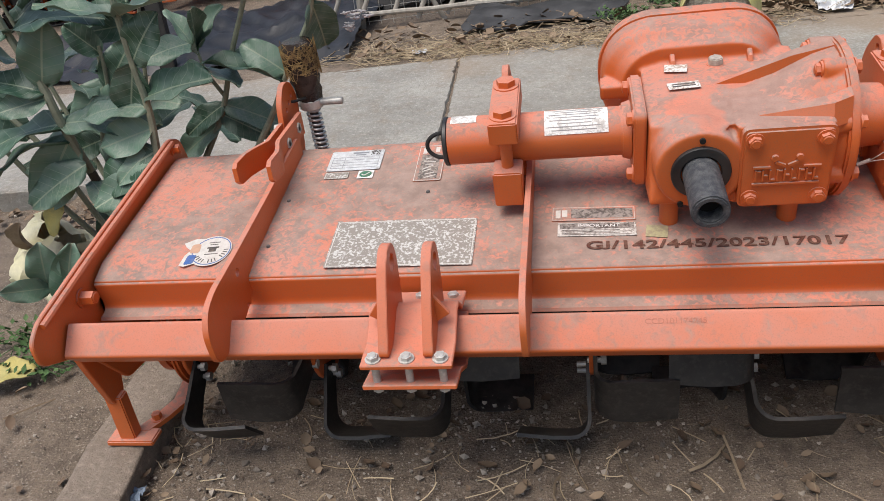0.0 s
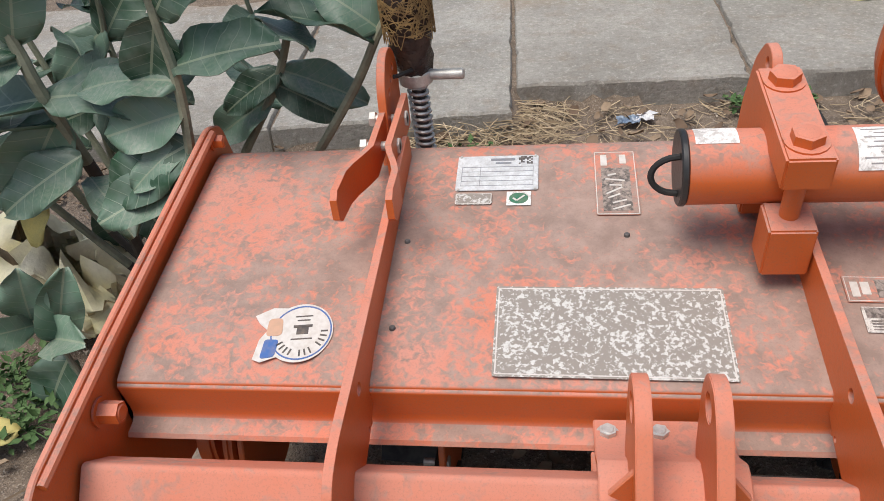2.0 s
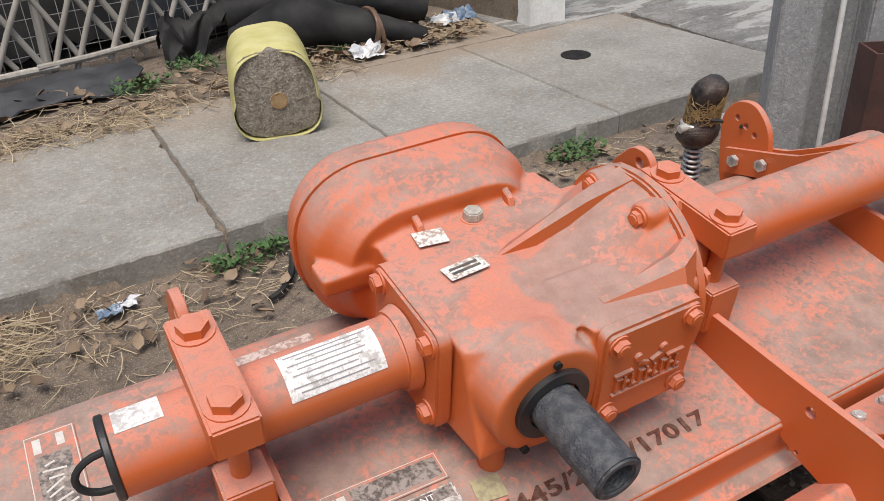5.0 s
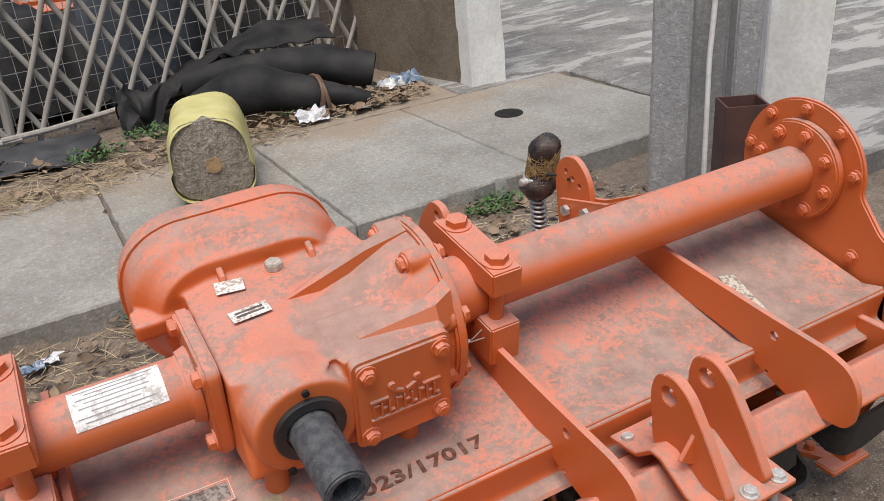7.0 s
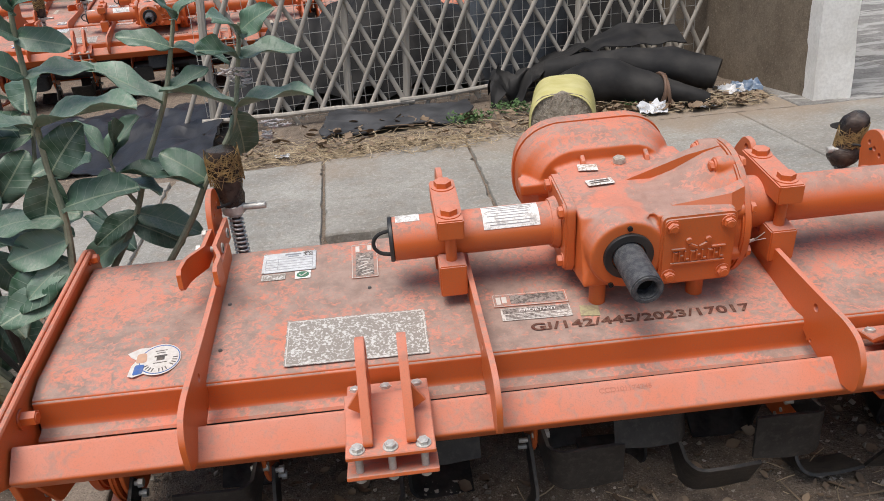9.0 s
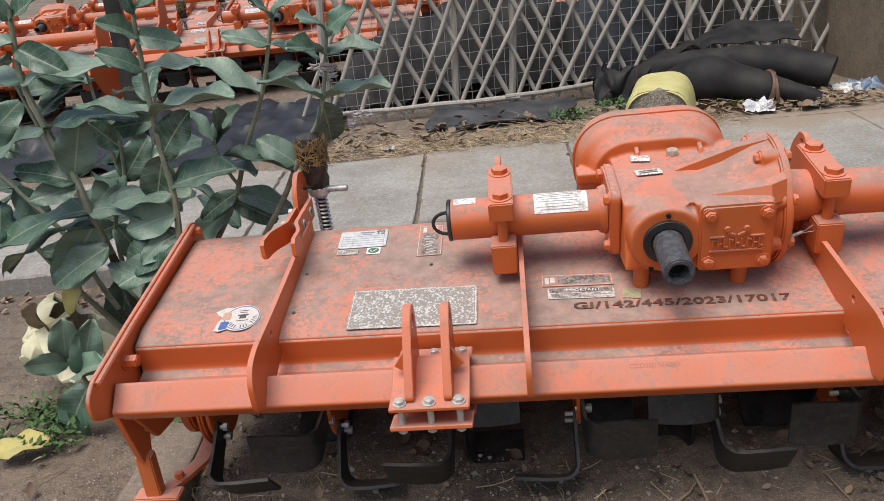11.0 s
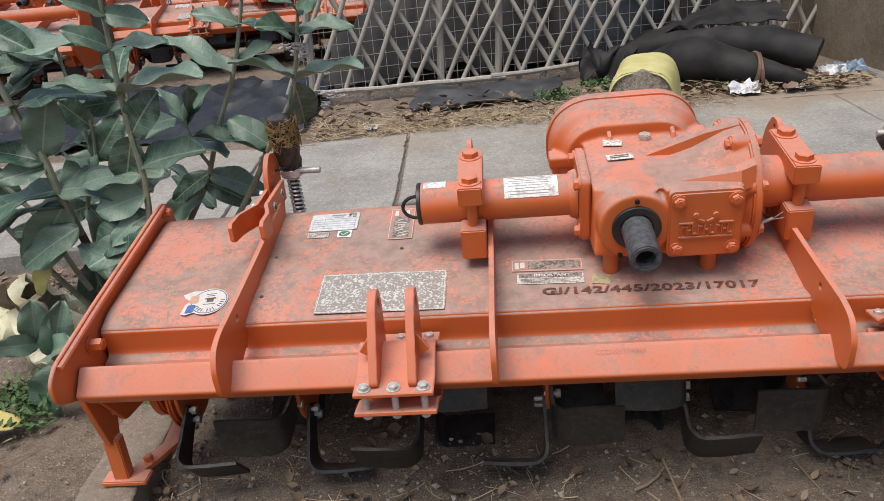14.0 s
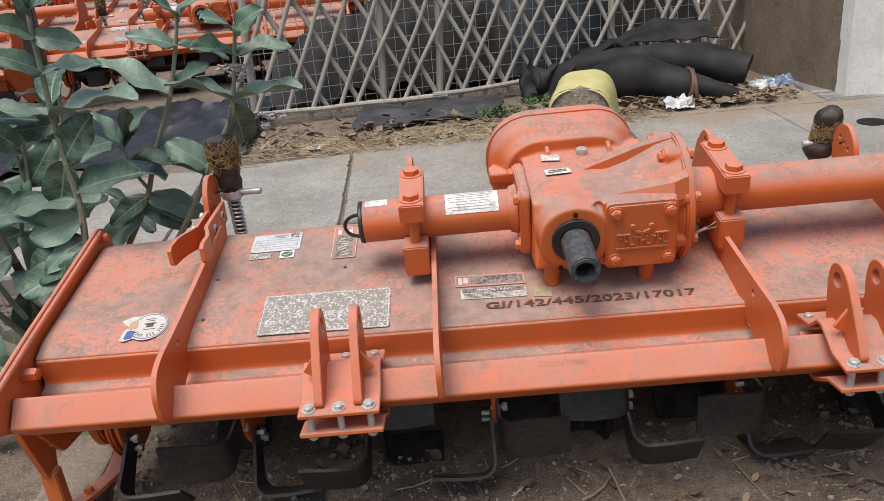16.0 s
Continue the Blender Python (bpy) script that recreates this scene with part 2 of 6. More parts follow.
def plate(bm, outline, lo, hi, axis="x", holes=()):
    """A flat plate: an outline with holes, pushed from lo to hi along an axis. x: (y, z); y: (x, z); z: (x, y)."""
    def at(u, v):
        return {"x": (lo, u, v), "y": (u, lo, v), "z": (u, v, lo)}[axis]
    edges = []
    for loop in (outline, *holes):
        vs = [bm.verts.new(at(*p)) for p in loop]
        edges += [bm.edges.new((vs[i], vs[(i + 1) % len(vs)])) for i in range(len(vs))]
    if holes:
        fs = [f for f in bmesh.ops.triangle_fill(bm, use_beauty=True, edges=edges)["geom"] if isinstance(f, bmesh.types.BMFace)]
    else:
        fs = [bm.faces.new([e.verts[0] for e in edges])]
    out = bmesh.ops.extrude_face_region(bm, geom=fs)
    d = {"x": (hi - lo, 0, 0), "y": (0, hi - lo, 0), "z": (0, 0, hi - lo)}[axis]
    bmesh.ops.translate(bm, vec=d, verts=[v for v in out["geom"] if isinstance(v, bmesh.types.BMVert)])
    return bm


def rounded(pts, r, n=5):
    """The polygon with its corners rounded by about r."""
    out = []
    for i, p in enumerate(pts):
        p, a, b = Vector(p), Vector(pts[i - 1]), Vector(pts[(i + 1) % len(pts)])
        k = min(r, (a - p).length * 0.45, (b - p).length * 0.45)
        s, e = p + (a - p).normalized() * k, p + (b - p).normalized() * k
        out += [tuple((1 - t) ** 2 * s + 2 * t * (1 - t) * p + t * t * e) for t in [j / n for j in range(n + 1)]]
    return out


def sweep(bm, pts, r, n=8, closed=False):
    """A round tube along points; r is a number or one for each point."""
    pts = [Vector(p) for p in pts]
    rs = r if isinstance(r, (list, tuple)) else [r] * len(pts)
    rings, side = [], None
    for i, p in enumerate(pts):
        d = (pts[min(i + 1, len(pts) - 1)] - pts[max(i - 1, 0)]).normalized()
        if side is None:
            side = d.orthogonal().normalized()
        side = (side - d * side.dot(d)).normalized()
        up = d.cross(side)
        rings.append([bm.verts.new(p + (side * math.cos(a) + up * math.sin(a)) * rs[i]) for a in [math.tau * k / n for k in range(n)]])
    for a, b in zip(rings, rings[1:]):
        for k in range(n):
            bm.faces.new((a[k], a[(k + 1) % n], b[(k + 1) % n], b[k]))
    bm.faces.new(rings[0][::-1])
    bm.faces.new(rings[-1])
    return bm


def loft(bm, rings, caps=True):
    vs = [[bm.verts.new(p) for p in ring] for ring in rings]
    n = len(vs[0])
    for a, b in zip(vs, vs[1:]):
        for k in range(n):
            bm.faces.new((a[k], a[(k + 1) % n], b[(k + 1) % n], b[k]))
    if caps:
        bm.faces.new(vs[0][::-1])
        bm.faces.new(vs[-1])
    return bm


B = bmesh.new

# ---- ground and hard standing ----
def stretch(lo, hi, near_lo, near_hi, step, far):
    """Coordinates, close together between near_lo and near_hi and wide apart beyond."""
    out = list(np.arange(near_lo, near_hi + step / 2, step))
    d, x = step, near_hi
    while x < hi:
        d *= far
        x += d
        out.append(x)
    d, x = step, near_lo
    while x > lo:
        d *= far
        x -= d
        out.insert(0, x)
    return out


def slab_front(x):
    return 2.98 + 0.085 * x if x < -0.43 else 3.135 + 0.02 * x


def slab_back(x):
    return 4.32 + 0.20 * max(x, -0.9) if x < 0.4 else 4.40


def build_ground():
    xs, ys = stretch(-120, 120, -3.2, 2.6, 0.035, 1.35), stretch(-120, 160, 0.6, 5.6, 0.035, 1.35)
    verts, faces, nx = [], [], len(xs)
    for y in ys:
        for x in xs:
            z = 0.02 * noise.noise((x * 0.8, y * 0.8, 0)) + 0.010 * noise.noise((x * 4, y * 4, 3)) + 0.005 * noise.noise((x * 15, y * 15, 7))
            back = slab_back(x)
            if y > back - 0.06:
                z += 0.085 * min(1, (y - back + 0.06) / 0.06)
            if slab_front(x) + 0.02 < y < back - 0.06 and x > -4.7:
                z = 0.078 + 0.3 * z
            if x > 1.2 and y > slab_front(x) + 0.02:
                z = min(z, 0.083)
            verts.append((x, y, z - 0.005))
    for j in range(len(ys) - 1):
        for i in range(nx - 1):
            a = j * nx + i
            faces.append((a, a + 1, a + 1 + nx, a + nx))
    me = bpy.data.meshes.new("ground")
    me.from_pydata(verts, [], faces)
    me.materials.append(GROUND)
    me.polygons.foreach_set("use_smooth", [True] * len(me.polygons))
    return tagged(new("ground", me), "dry trodden brown soil of the yard", "ground", kind="structure")


build_ground()


def slab_mesh(corners, top, seed, chip=0.006):
    """A cast slab with four given corners, whose edges are chipped and whose face is not quite flat."""
    rnd = random.Random(seed)
    loop = []
    for (ax, ay), (bx, by) in zip(corners, corners[1:] + corners[:1]):
        n = max(4, int(math.hypot(bx - ax, by - ay) / 0.035))
        nx, ny = (by - ay), -(bx - ax)
        k = math.hypot(nx, ny)
        for i in range(n):
            t = i / n
            d = -abs(rnd.gauss(0, chip * 0.45)) - (rnd.uniform(0.004, 0.016) if rnd.random() < 0.05 else 0)
            loop.append((ax + (bx - ax) * t + nx / k * d, ay + (by - ay) * t + ny / k * d))
    rings = [[(x, y, -0.08) for x, y in loop], [(x, y, top - 0.007 - 0.004 * rnd.random()) for x, y in loop]]
    cx, cy = sum(x for x, _ in loop) / len(loop), sum(y for _, y in loop) / len(loop)
    rings.append([(x + (cx - x) * 0.012, y + (cy - y) * 0.010, top + 0.002 * rnd.uniform(-1, 1)) for x, y in loop])
    return loft(B(), rings)


def build_pavement():
    """Cast slabs with open joints; the strip runs past the machine and opens into a yard."""
    top = thing("pavement", (0, 0, 0), "weathered grey concrete paving slabs with open joints", "pavement", kind="structure")
    rnd = random.Random(4)
    # where each joint meets the front and the back edge
    joints = [(-4.6, -4.75), (-3.72, -3.85), (-2.86, -2.96), (-2.02, -2.12), (-1.22, -1.30), (-0.425, -0.478), (0.347, 0.345), (1.146, 1.112)]
    g = 0.0035
    for k, ((a, a2), (b, b2)) in enumerate(zip(joints, joints[1:])):
        fa, fb = slab_front(min(a, -0.431)) if b < -0.4 else slab_front(a + 0.01), slab_front(min(b, -0.431)) if b < -0.4 else slab_front(b)
        quad = [(a + g, fa), (b - g, fb), (b2 - g, slab_back(b2) + 0.05), (a2 + g, slab_back(a2) + 0.05)]
        part("slab", slab_mesh(quad, 0.09 + rnd.uniform(-0.003, 0.003), k), CONCRETE, top, "", 30)
    yard = (((1.146, 3.158), (2.02, 3.175), (1.97, 4.42), (1.112, 4.42)), ((2.02, 3.175), (3.1, 3.19), (3.02, 4.42), (1.97, 4.42)), ((1.12, 4.42), (2.36, 4.42), (2.36, 4.72), (1.12, 4.60)), ((2.36, 4.42), (3.4, 4.42), (3.4, 5.8), (2.36, 5.8)),
            ((3.1, 2.4), (4.9, 2.4), (4.9, 4.42), (3.1, 4.42)), ((3.4, 4.42), (5.2, 4.42), (5.2, 6.4), (3.4, 6.4)), ((4.9, 1.5), (9.0, 1.5), (9.0, 4.42), (4.9, 4.42)), ((5.2, 4.42), (9.0, 4.42), (9.0, 6.4), (5.2, 6.4)), ((2.5, 6.4), (9.0, 6.4), (9.0, 14.0), (2.5, 14.0)))
    for k, quad in enumerate(yard):
        mx, my = sum(x for x, _ in quad) / 4, sum(y for _, y in quad) / 4
        quad = [(x + math.copysign(0.0015, mx - x), y + math.copysign(0.0015, my - y)) for x, y in quad]
        part("slab", slab_mesh(quad, 0.0925 + rnd.uniform(-0.001, 0.001), 20 + k, 0.003), CONCRETE if k < 3 else YARD, top, "", 30)
    return top


build_pavement()


# ---- the tiller ----
AX_Y, AX_Z, PITCH = 1.553, 0.676, 8.5      # axle tube over the hood
RO_Y, RO_Z = 1.49, 0.255      # rotor under the hood
LEFT, RIGHT = -0.892, 1.58


def hood_z(y):
    return 0.520 + 0.14 * (y - 1.335)


def hood_sag(x, y):
    """The sheet has sunk a little at the front, under the gearbox; its folded edge less so."""
    if y < 1.335:
        return -0.0075 * (x + 0.9)
    return -0.022 * (x + 0.9) * min(1.0, max(0.0, (1.75 - y) / 0.45))


def add_bolts(parent, places, axis, mat, r=0.012, h=0.009, name="bolt", label=""):
    """One shared bolt mesh, an object for each place."""
    me = mesh_of(hexbolt(B(), (0, 0, 0), (0, 0, 1), r, h), name, mat)
    q = Vector(axis).to_track_quat("Z", "Y").to_matrix().to_4x4()
    for k, p in enumerate(places):
        o = new(name, me)
        o.parent = parent
        o.matrix_basis = Matrix.Translation(p) @ q @ pose(0, 0, 0, 0, 0, 17.0 * k)
        tagged(o, label)


def rib_outline(y_back=1.775):
    return rounded([(1.104, 0.430), (1.097, 0.505), (1.120, 0.545), (1.165, 0.561), (1.30, 0.573), (1.50, 0.595), (y_back, 0.632), (y_back, hood_z(y_back) - 0.02), (1.34, 0.49), (1.30, 0.455), (1.21, 0.425)], 0.03)


def build_beam(root):
    c, s, side = math.cos(radians(47)), math.sin(radians(47)), 0.073
    f = Vector((1.146, 0.425))
    up, back = Vector((c, s)) * side, Vector((s, -c)) * side
    bm = plate(B(), rounded([tuple(f), tuple(f + up), tuple(f + up + back), tuple(f + back)], 0.009), LEFT + 0.006, RIGHT - 0.02)
    for v in bm.verts:
        v.co.z -= 0.0055 * (v.co.x + 0.9)
    beam = part("front_beam", bm, ORANGE, root, "square orange beam set on edge, dusty on top")
    return beam


def build_hood(root):
    t = 0.006
    pts = [(1.292, 0.426), (1.326, 0.428), (1.312, 0.505), (1.80, hood_z(1.80)), (1.855, 0.55), (1.95, 0.43), (2.02, 0.28), (2.05, 0.12)]
    line = [pts[0]]
    for p, q, r in zip(pts, pts[1:], pts[2:]):
        # a small radius at each bend
        p, q, r = Vector(p), Vector(q), Vector(r)
        k = 0.006 if q.y > 0.44 and q.x < 1.4 else 0.03
        u, v = q + (p - q).normalized() * k, q + (r - q).normalized() * k
        line += [tuple((1 - w) ** 2 * u + 2 * w * (1 - w) * q + w * w * v) for w in (0, 0.25, 0.5, 0.75, 1)]
    line.append(pts[-1])
    i = max(j for j, p in enumerate(line) if p[0] < 1.33)
    line[i + 1:i + 1] = [(y, hood_z(y)) for y in (1.36, 1.42, 1.48, 1.54, 1.60, 1.66, 1.72, 1.75)]
    under = [(y - 0.004, z - t) for y, z in line][::-1]
    rings = [[(x, y, z + hood_sag(x, y)) for y, z in line + under] for x in np.linspace(LEFT + 0.008, RIGHT - 0.01, 26)]
    bm = loft(B(), rings)
    hood = part("hood", bm, ORANGE_DECK, root, "sheet steel hood, orange paint blotched with dust")
    for x, y in ((-0.515, 1.568), (-0.515, 1.401), (-0.19, 1.579), (0.62, 1.60)):
        part("rivet", bevel(rod(B(), (x, y, hood_z(y) + hood_sag(x, y) - 0.004), (x, y, hood_z(y) + hood_sag(x, y) + 0.004), 0.0055, 0.004, 12), 0.001, 1), RUST_STEEL, hood)
    return hood


def build_end_plates(root):
    out = rounded([(1.090, 0.446), (1.088, 0.500), (1.128, 0.527), (1.33, 0.563), (1.80, 0.635), (1.85, 0.615), (1.90, 0.45), (1.83, 0.25), (1.60, 0.20), (1.32, 0.24), (1.22, 0.38)], 0.02)
    p = part("end_plate", bevel(plate(B(), out, LEFT - 0.01, LEFT), 0.002, 1), ORANGE, root)
    rim = [(1.128, 0.527), (1.33, 0.563), (1.80, 0.635)]
    part("rim", sweep(B(), [(LEFT + 0.004, y, z - 0.012) for y, z in rim], 0.007, 8), ORANGE, p)
    add_bolts(p, [(LEFT + 0.002, 1.268, 0.492)], (1, 0, 0), ORANGE, 0.016, 0.03)
    add_bolts(p, [(LEFT + 0.002, 1.80, 0.607)], (1, 0, 0), ORANGE, 0.013, 0.02)
    # the drive side: a tall lobed plate round the axle flange
    ring = [(AX_Y + 0.155 * math.cos(radians(a)), AX_Z + 0.155 * math.sin(radians(a))) for a in range(200, -31, -12)]
    out = [(1.09, 0.43), (1.09, 0.50), (1.23, 0.55), (1.34, 0.58)] + ring[1:] + [(1.90, 0.50), (1.92, 0.3), (1.75, 0.12), (1.45, 0.12), (1.25, 0.25)]
    q = part("end_plate", bevel(plate(B(), rounded(out, 0.02, 3), RIGHT, RIGHT + 0.016), 0.004, 2), ORANGE, root, "tall rounded drive side plate ringed with bolts")
    bm = rod(B(), (RIGHT - 0.022, AX_Y, AX_Z), (RIGHT, AX_Y, AX_Z), 0.112, n=48)
    fl = part("flange", bevel(bm, 0.004), ORANGE_CAST, q)
    add_bolts(fl, [(RIGHT - 0.022, AX_Y + 0.088 * math.cos(math.tau * k / 8 + 0.3), AX_Z + 0.088 * math.sin(math.tau * k / 8 + 0.3)) for k in range(8)], (-1, 0, 0), ORANGE, 0.013, 0.012)
    add_bolts(q, [(RIGHT, AX_Y + 0.135 * math.cos(radians(a)), AX_Z + 0.135 * math.sin(radians(a))) for a in (-28, 12, 52, 92, 132, 172)] + [(RIGHT, 1.40, 0.52), (RIGHT, 1.3, 0.50)], (-1, 0, 0), ORANGE, 0.012, 0.011)
    add_bolts(q, [(RIGHT - 0.002, 1.25, 0.505)], (-1, 0, 0), STEEL, 0.015, 0.02)


def build_ribs(root):
    for x in (-0.540, 0.041, 0.739, 1.200):
        holes = [circle((1.272, 0.538), 0.009, 12), circle((1.280, 0.456), 0.004, 8), circle((1.294, 0.452), 0.004, 8)]
        part("rib", bevel(plate(B(), rib_outline(), x - 0.006, x + 0.006, holes=holes), 0.002, 1), ORANGE, root)


def build_tube(root, x0, x1, r):
    bm = rod(B(), (x0, AX_Y, AX_Z), (x1, AX_Y, AX_Z), r, n=48)
    return part("axle_tube", bevel(bm, 0.003, 1), ORANGE_CAST, root)


def build_clamp(root, x):
    """A split clamp, pitched with the gearbox: a thick bar over the tube, blocks under it, studs through both."""
    top = part("clamp_bar", bevel(box(B(), (0, 0, 0.0635), (0.058, 0.20, 0.047)), 0.003), ORANGE, root)
    top.matrix_basis = pose(x, AX_Y, AX_Z, PITCH)
    add_bolts(top, [(0, -0.065, 0.087), (0, 0.064, 0.087)], (0, 0, 1), ORANGE, 0.0205, 0.015)
    for y0, y1, z0 in ((-0.101, -0.042, -0.105), (0.042, 0.101, -0.125)):
        part("clamp_block", bevel(box(B(), (0, (y0 + y1) / 2, (z0 - 0.026) / 2), (0.060, y1 - y0, -0.026 - z0)), 0.003), ORANGE, top)
    for y in (-0.068, 0.068):
        part("stud", rod(B(), (0, y, -0.03), (0, y, 0.045), 0.0125), ORANGE, top)
    out = rounded([(0.085, 0.0), (0.085, 0.082), (0.105, 0.106), (0.14, 0.103), (0.18, 0.055), (0.21, -0.04), (0.215, -0.155), (0.06, -0.17)], 0.02)
    part("mast_plate", bevel(plate(B(), out, -0.010, 0.004, holes=[circle((0.118, 0.082), 0.009, 12)]), 0.002, 1), ORANGE, top)


def ring_at(x, y, z, r, axis, n=40):
    a = [math.tau * k / n for k in range(n)]
    return [(x, y + r * math.cos(t), z + r * math.sin(t)) if axis == "x" else (x + r * math.cos(t), y, z + r * math.sin(t)) for t in a]


def oblong(y, k, n=44):
    """Outline of the gear case: a rounded oblong, taller and rounder at its left end."""
    out = []
    for i in range(n):
        t = math.tau * i / n
        c, s = math.cos(t), math.sin(t)
        c, s = math.copysign(abs(c) ** 0.86, c), math.copysign(abs(s) ** 0.86, s)
        cx, r = (0.335, 0.137) if c < 0 else (0.470, 0.118)
        out.append((0.402 + (cx + r * c - 0.402) * k, y, 0.0 + (0.130 if s > 0 else 0.135) * s * k))
    return out


def build_gearbox(root):
    """Modelled about the axle's axis, level, then pitched forward as one."""
    bm = loft(B(), [
        [(0.275, -0.158, -0.080), (0.590, -0.158, -0.080), (0.590, -0.158, 0.083), (0.375, -0.158, 0.083), (0.330, -0.13, 0.078), (0.278, -0.10, 0.062)],
        [(0.272, 0.0, -0.105), (0.600, 0.0, -0.105), (0.600, 0.0, 0.076), (0.375, 0.0, 0.076), (0.320, 0.0, 0.076), (0.275, 0.0, 0.066)],
        [(0.275, 0.20, -0.105), (0.590, 0.20, -0.105), (0.590, 0.20, 0.066), (0.375, 0.20, 0.066), (0.320, 0.20, 0.066), (0.282, 0.20, 0.056)]])
    loft(bm, [ring_at(0.364, -0.176, 0.004, 0.081, "y"), ring_at(0.364, -0.12, 0.004, 0.086, "y"), ring_at(0.364, -0.075, -0.004, 0.078, "y"), ring_at(0.364, 0.0, -0.02, 0.06, "y")])
    box(bm, (0.510, -0.11, 0.004), (0.165, 0.112, 0.166))
    loft(bm, [ring_at(0.44, 0.0, -0.005, 0.07, "x"), ring_at(0.52, 0.0, -0.002, 0.098, "x"), ring_at(0.585, 0.0, 0.0, 0.132, "x"), ring_at(0.625, 0.0, 0.0, 0.146, "x")])
    loft(bm, [oblong(0.150, 0.80), oblong(0.180, 0.88), oblong(0.198, 0.97), oblong(0.215, 1.0), oblong(0.265, 0.995)])
    # webs: one across the lid up to the housing, one low ridge behind the cover
    loft(bm, [[(0.425, 0.028, 0.05), (0.425, 0.046, 0.05), (0.425, 0.040, 0.070), (0.425, 0.032, 0.070)],
              [(0.545, 0.016, 0.05), (0.545, 0.070, 0.05), (0.545, 0.046, 0.121), (0.545, 0.026, 0.121)],
              [(0.615, 0.010, 0.05), (0.615, 0.090, 0.05), (0.615, 0.05, 0.135), (0.615, 0.02, 0.135)]])
    loft(bm, [[(0.475, -0.136, 0.06), (0.475, -0.118, 0.06), (0.475, -0.122, 0.083), (0.475, -0.130, 0.083)],
              [(0.600, -0.150, 0.05), (0.600, -0.080, 0.05), (0.600, -0.112, 0.103), (0.600, -0.135, 0.100)],
              [(0.618, -0.140, 0.05), (0.618, -0.060, 0.05), (0.618, -0.10, 0.104), (0.618, -0.125, 0.100)]])
    for k in range(8):
        a = radians(20 + 45 * k)
        rod(bm, (0.588, 0.135 * math.cos(a), 0.135 * math.sin(a)), (0.628, 0.135 * math.cos(a), 0.135 * math.sin(a)), 0.021, n=14)
    box(bm, (0.232, 0.168, 0.010), (0.075, 0.05, 0.032))
    gb = part("gearbox", bm, ORANGE_CAST, root, "cast orange gearbox with ribs, dusty on top")
    gb.matrix_basis = pose(0.003, AX_Y, AX_Z, PITCH)
    rm = gb.modifiers.new("casting", "REMESH")
    rm.mode, rm.voxel_size, rm.use_smooth_shade = "VOXEL", 0.0042, True
    sm = gb.modifiers.new("fillets", "SMOOTH")
    sm.factor, sm.iterations = 0.5, 3
    bm = loft(B(), [[(0.415, 0.026, 0.062), (0.415, 0.050, 0.062), (0.415, 0.034, 0.0745), (0.415, 0.028, 0.0745)],
                    [(0.550, 0.012, 0.060), (0.550, 0.085, 0.060), (0.550, 0.040, 0.128), (0.550, 0.018, 0.128)],
                    [(0.626, 0.006, 0.080), (0.626, 0.105, 0.080), (0.626, 0.048, 0.147), (0.626, 0.012, 0.147)]])
    part("web", bevel(bm, 0.004, 2, 20), ORANGE_CAST, gb)
    bm = loft(B(), [[(0.468, -0.140, 0.070), (0.468, -0.112, 0.070), (0.468, -0.120, 0.088), (0.468, -0.130, 0.088)],
                    [(0.590, -0.158, 0.070), (0.590, -0.075, 0.070), (0.590, -0.115, 0.112), (0.590, -0.140, 0.108)],
                    [(0.626, -0.135, 0.065), (0.626, -0.060, 0.065), (0.626, -0.098, 0.117), (0.626, -0.122, 0.111)]])
    part("web", bevel(bm, 0.004, 2, 20), ORANGE_CAST, gb)
    part("gear_case", loft(B(), [oblong(0.262, 1.018), oblong(0.274, 1.022), oblong(0.276, 1.0), oblong(0.305, 0.985), oblong(0.322, 0.93), oblong(0.330, 0.80)]), ORANGE_CAST, gb, "domed oblong cover of the gear case", 50)
    for x in (0.345, 0.500):
        bm = plate(B(), [(0.120, 0.060), (0.230, 0.060), (0.230, 0.116), (0.190, 0.106), (0.132, 0.081)], x - 0.0055, x + 0.0055)
        part("stiffener", bevel(bm, 0.002, 1), ORANGE_CAST, gb)
    # left flange plate, square with four bolts
    bm = plate(B(), rounded([(-0.088, -0.086), (-0.088, 0.084), (0.092, 0.084), (0.092, -0.086)], 0.024), 0.250, 0.274)
    fl = part("flange", bevel(bm, 0.004), ORANGE_CAST, gb)
    add_bolts(fl, [(0.250, y, z) for y in (-0.066, 0.070) for z in (-0.063, 0.061)], (-1, 0, 0), ORANGE, 0.014, 0.012)
    part("collar", bevel(rod(B(), (0.228, 0, 0), (0.252, 0, 0), 0.054, 0.062, 40), 0.004), ORANGE_CAST, gb)
    # right bearing flange
    disc = part("flange", bevel(rod(B(), (0.622, 0, 0), (0.642, 0, 0), 0.154, n=56), 0.004), ORANGE_CAST, gb)
    add_bolts(disc, [(0.642, 0.137 * math.cos(radians(20 + 45 * k)), 0.137 * math.sin(radians(20 + 45 * k))) for k in range(8)], (1, 0, 0), ORANGE, 0.013, 0.012)
    add_bolts(disc, [(0.587, 0.135 * math.cos(radians(20 + 45 * k)), 0.135 * math.sin(radians(20 + 45 * k))) for k in range(8)], (-1, 0, 0), ORANGE, 0.012, 0.01)
    part("collar", bevel(rod(B(), (0.635, 0, 0), (0.745, 0, 0), 0.066, 0.058, 40), 0.004), ORANGE_CAST, gb)
    cap = part("filler_cap", bevel(rod(B(), (0.430, 0.128, 0.064), (0.430, 0.128, 0.071), 0.0215, n=24), 0.003), ORANGE_CAST, gb)
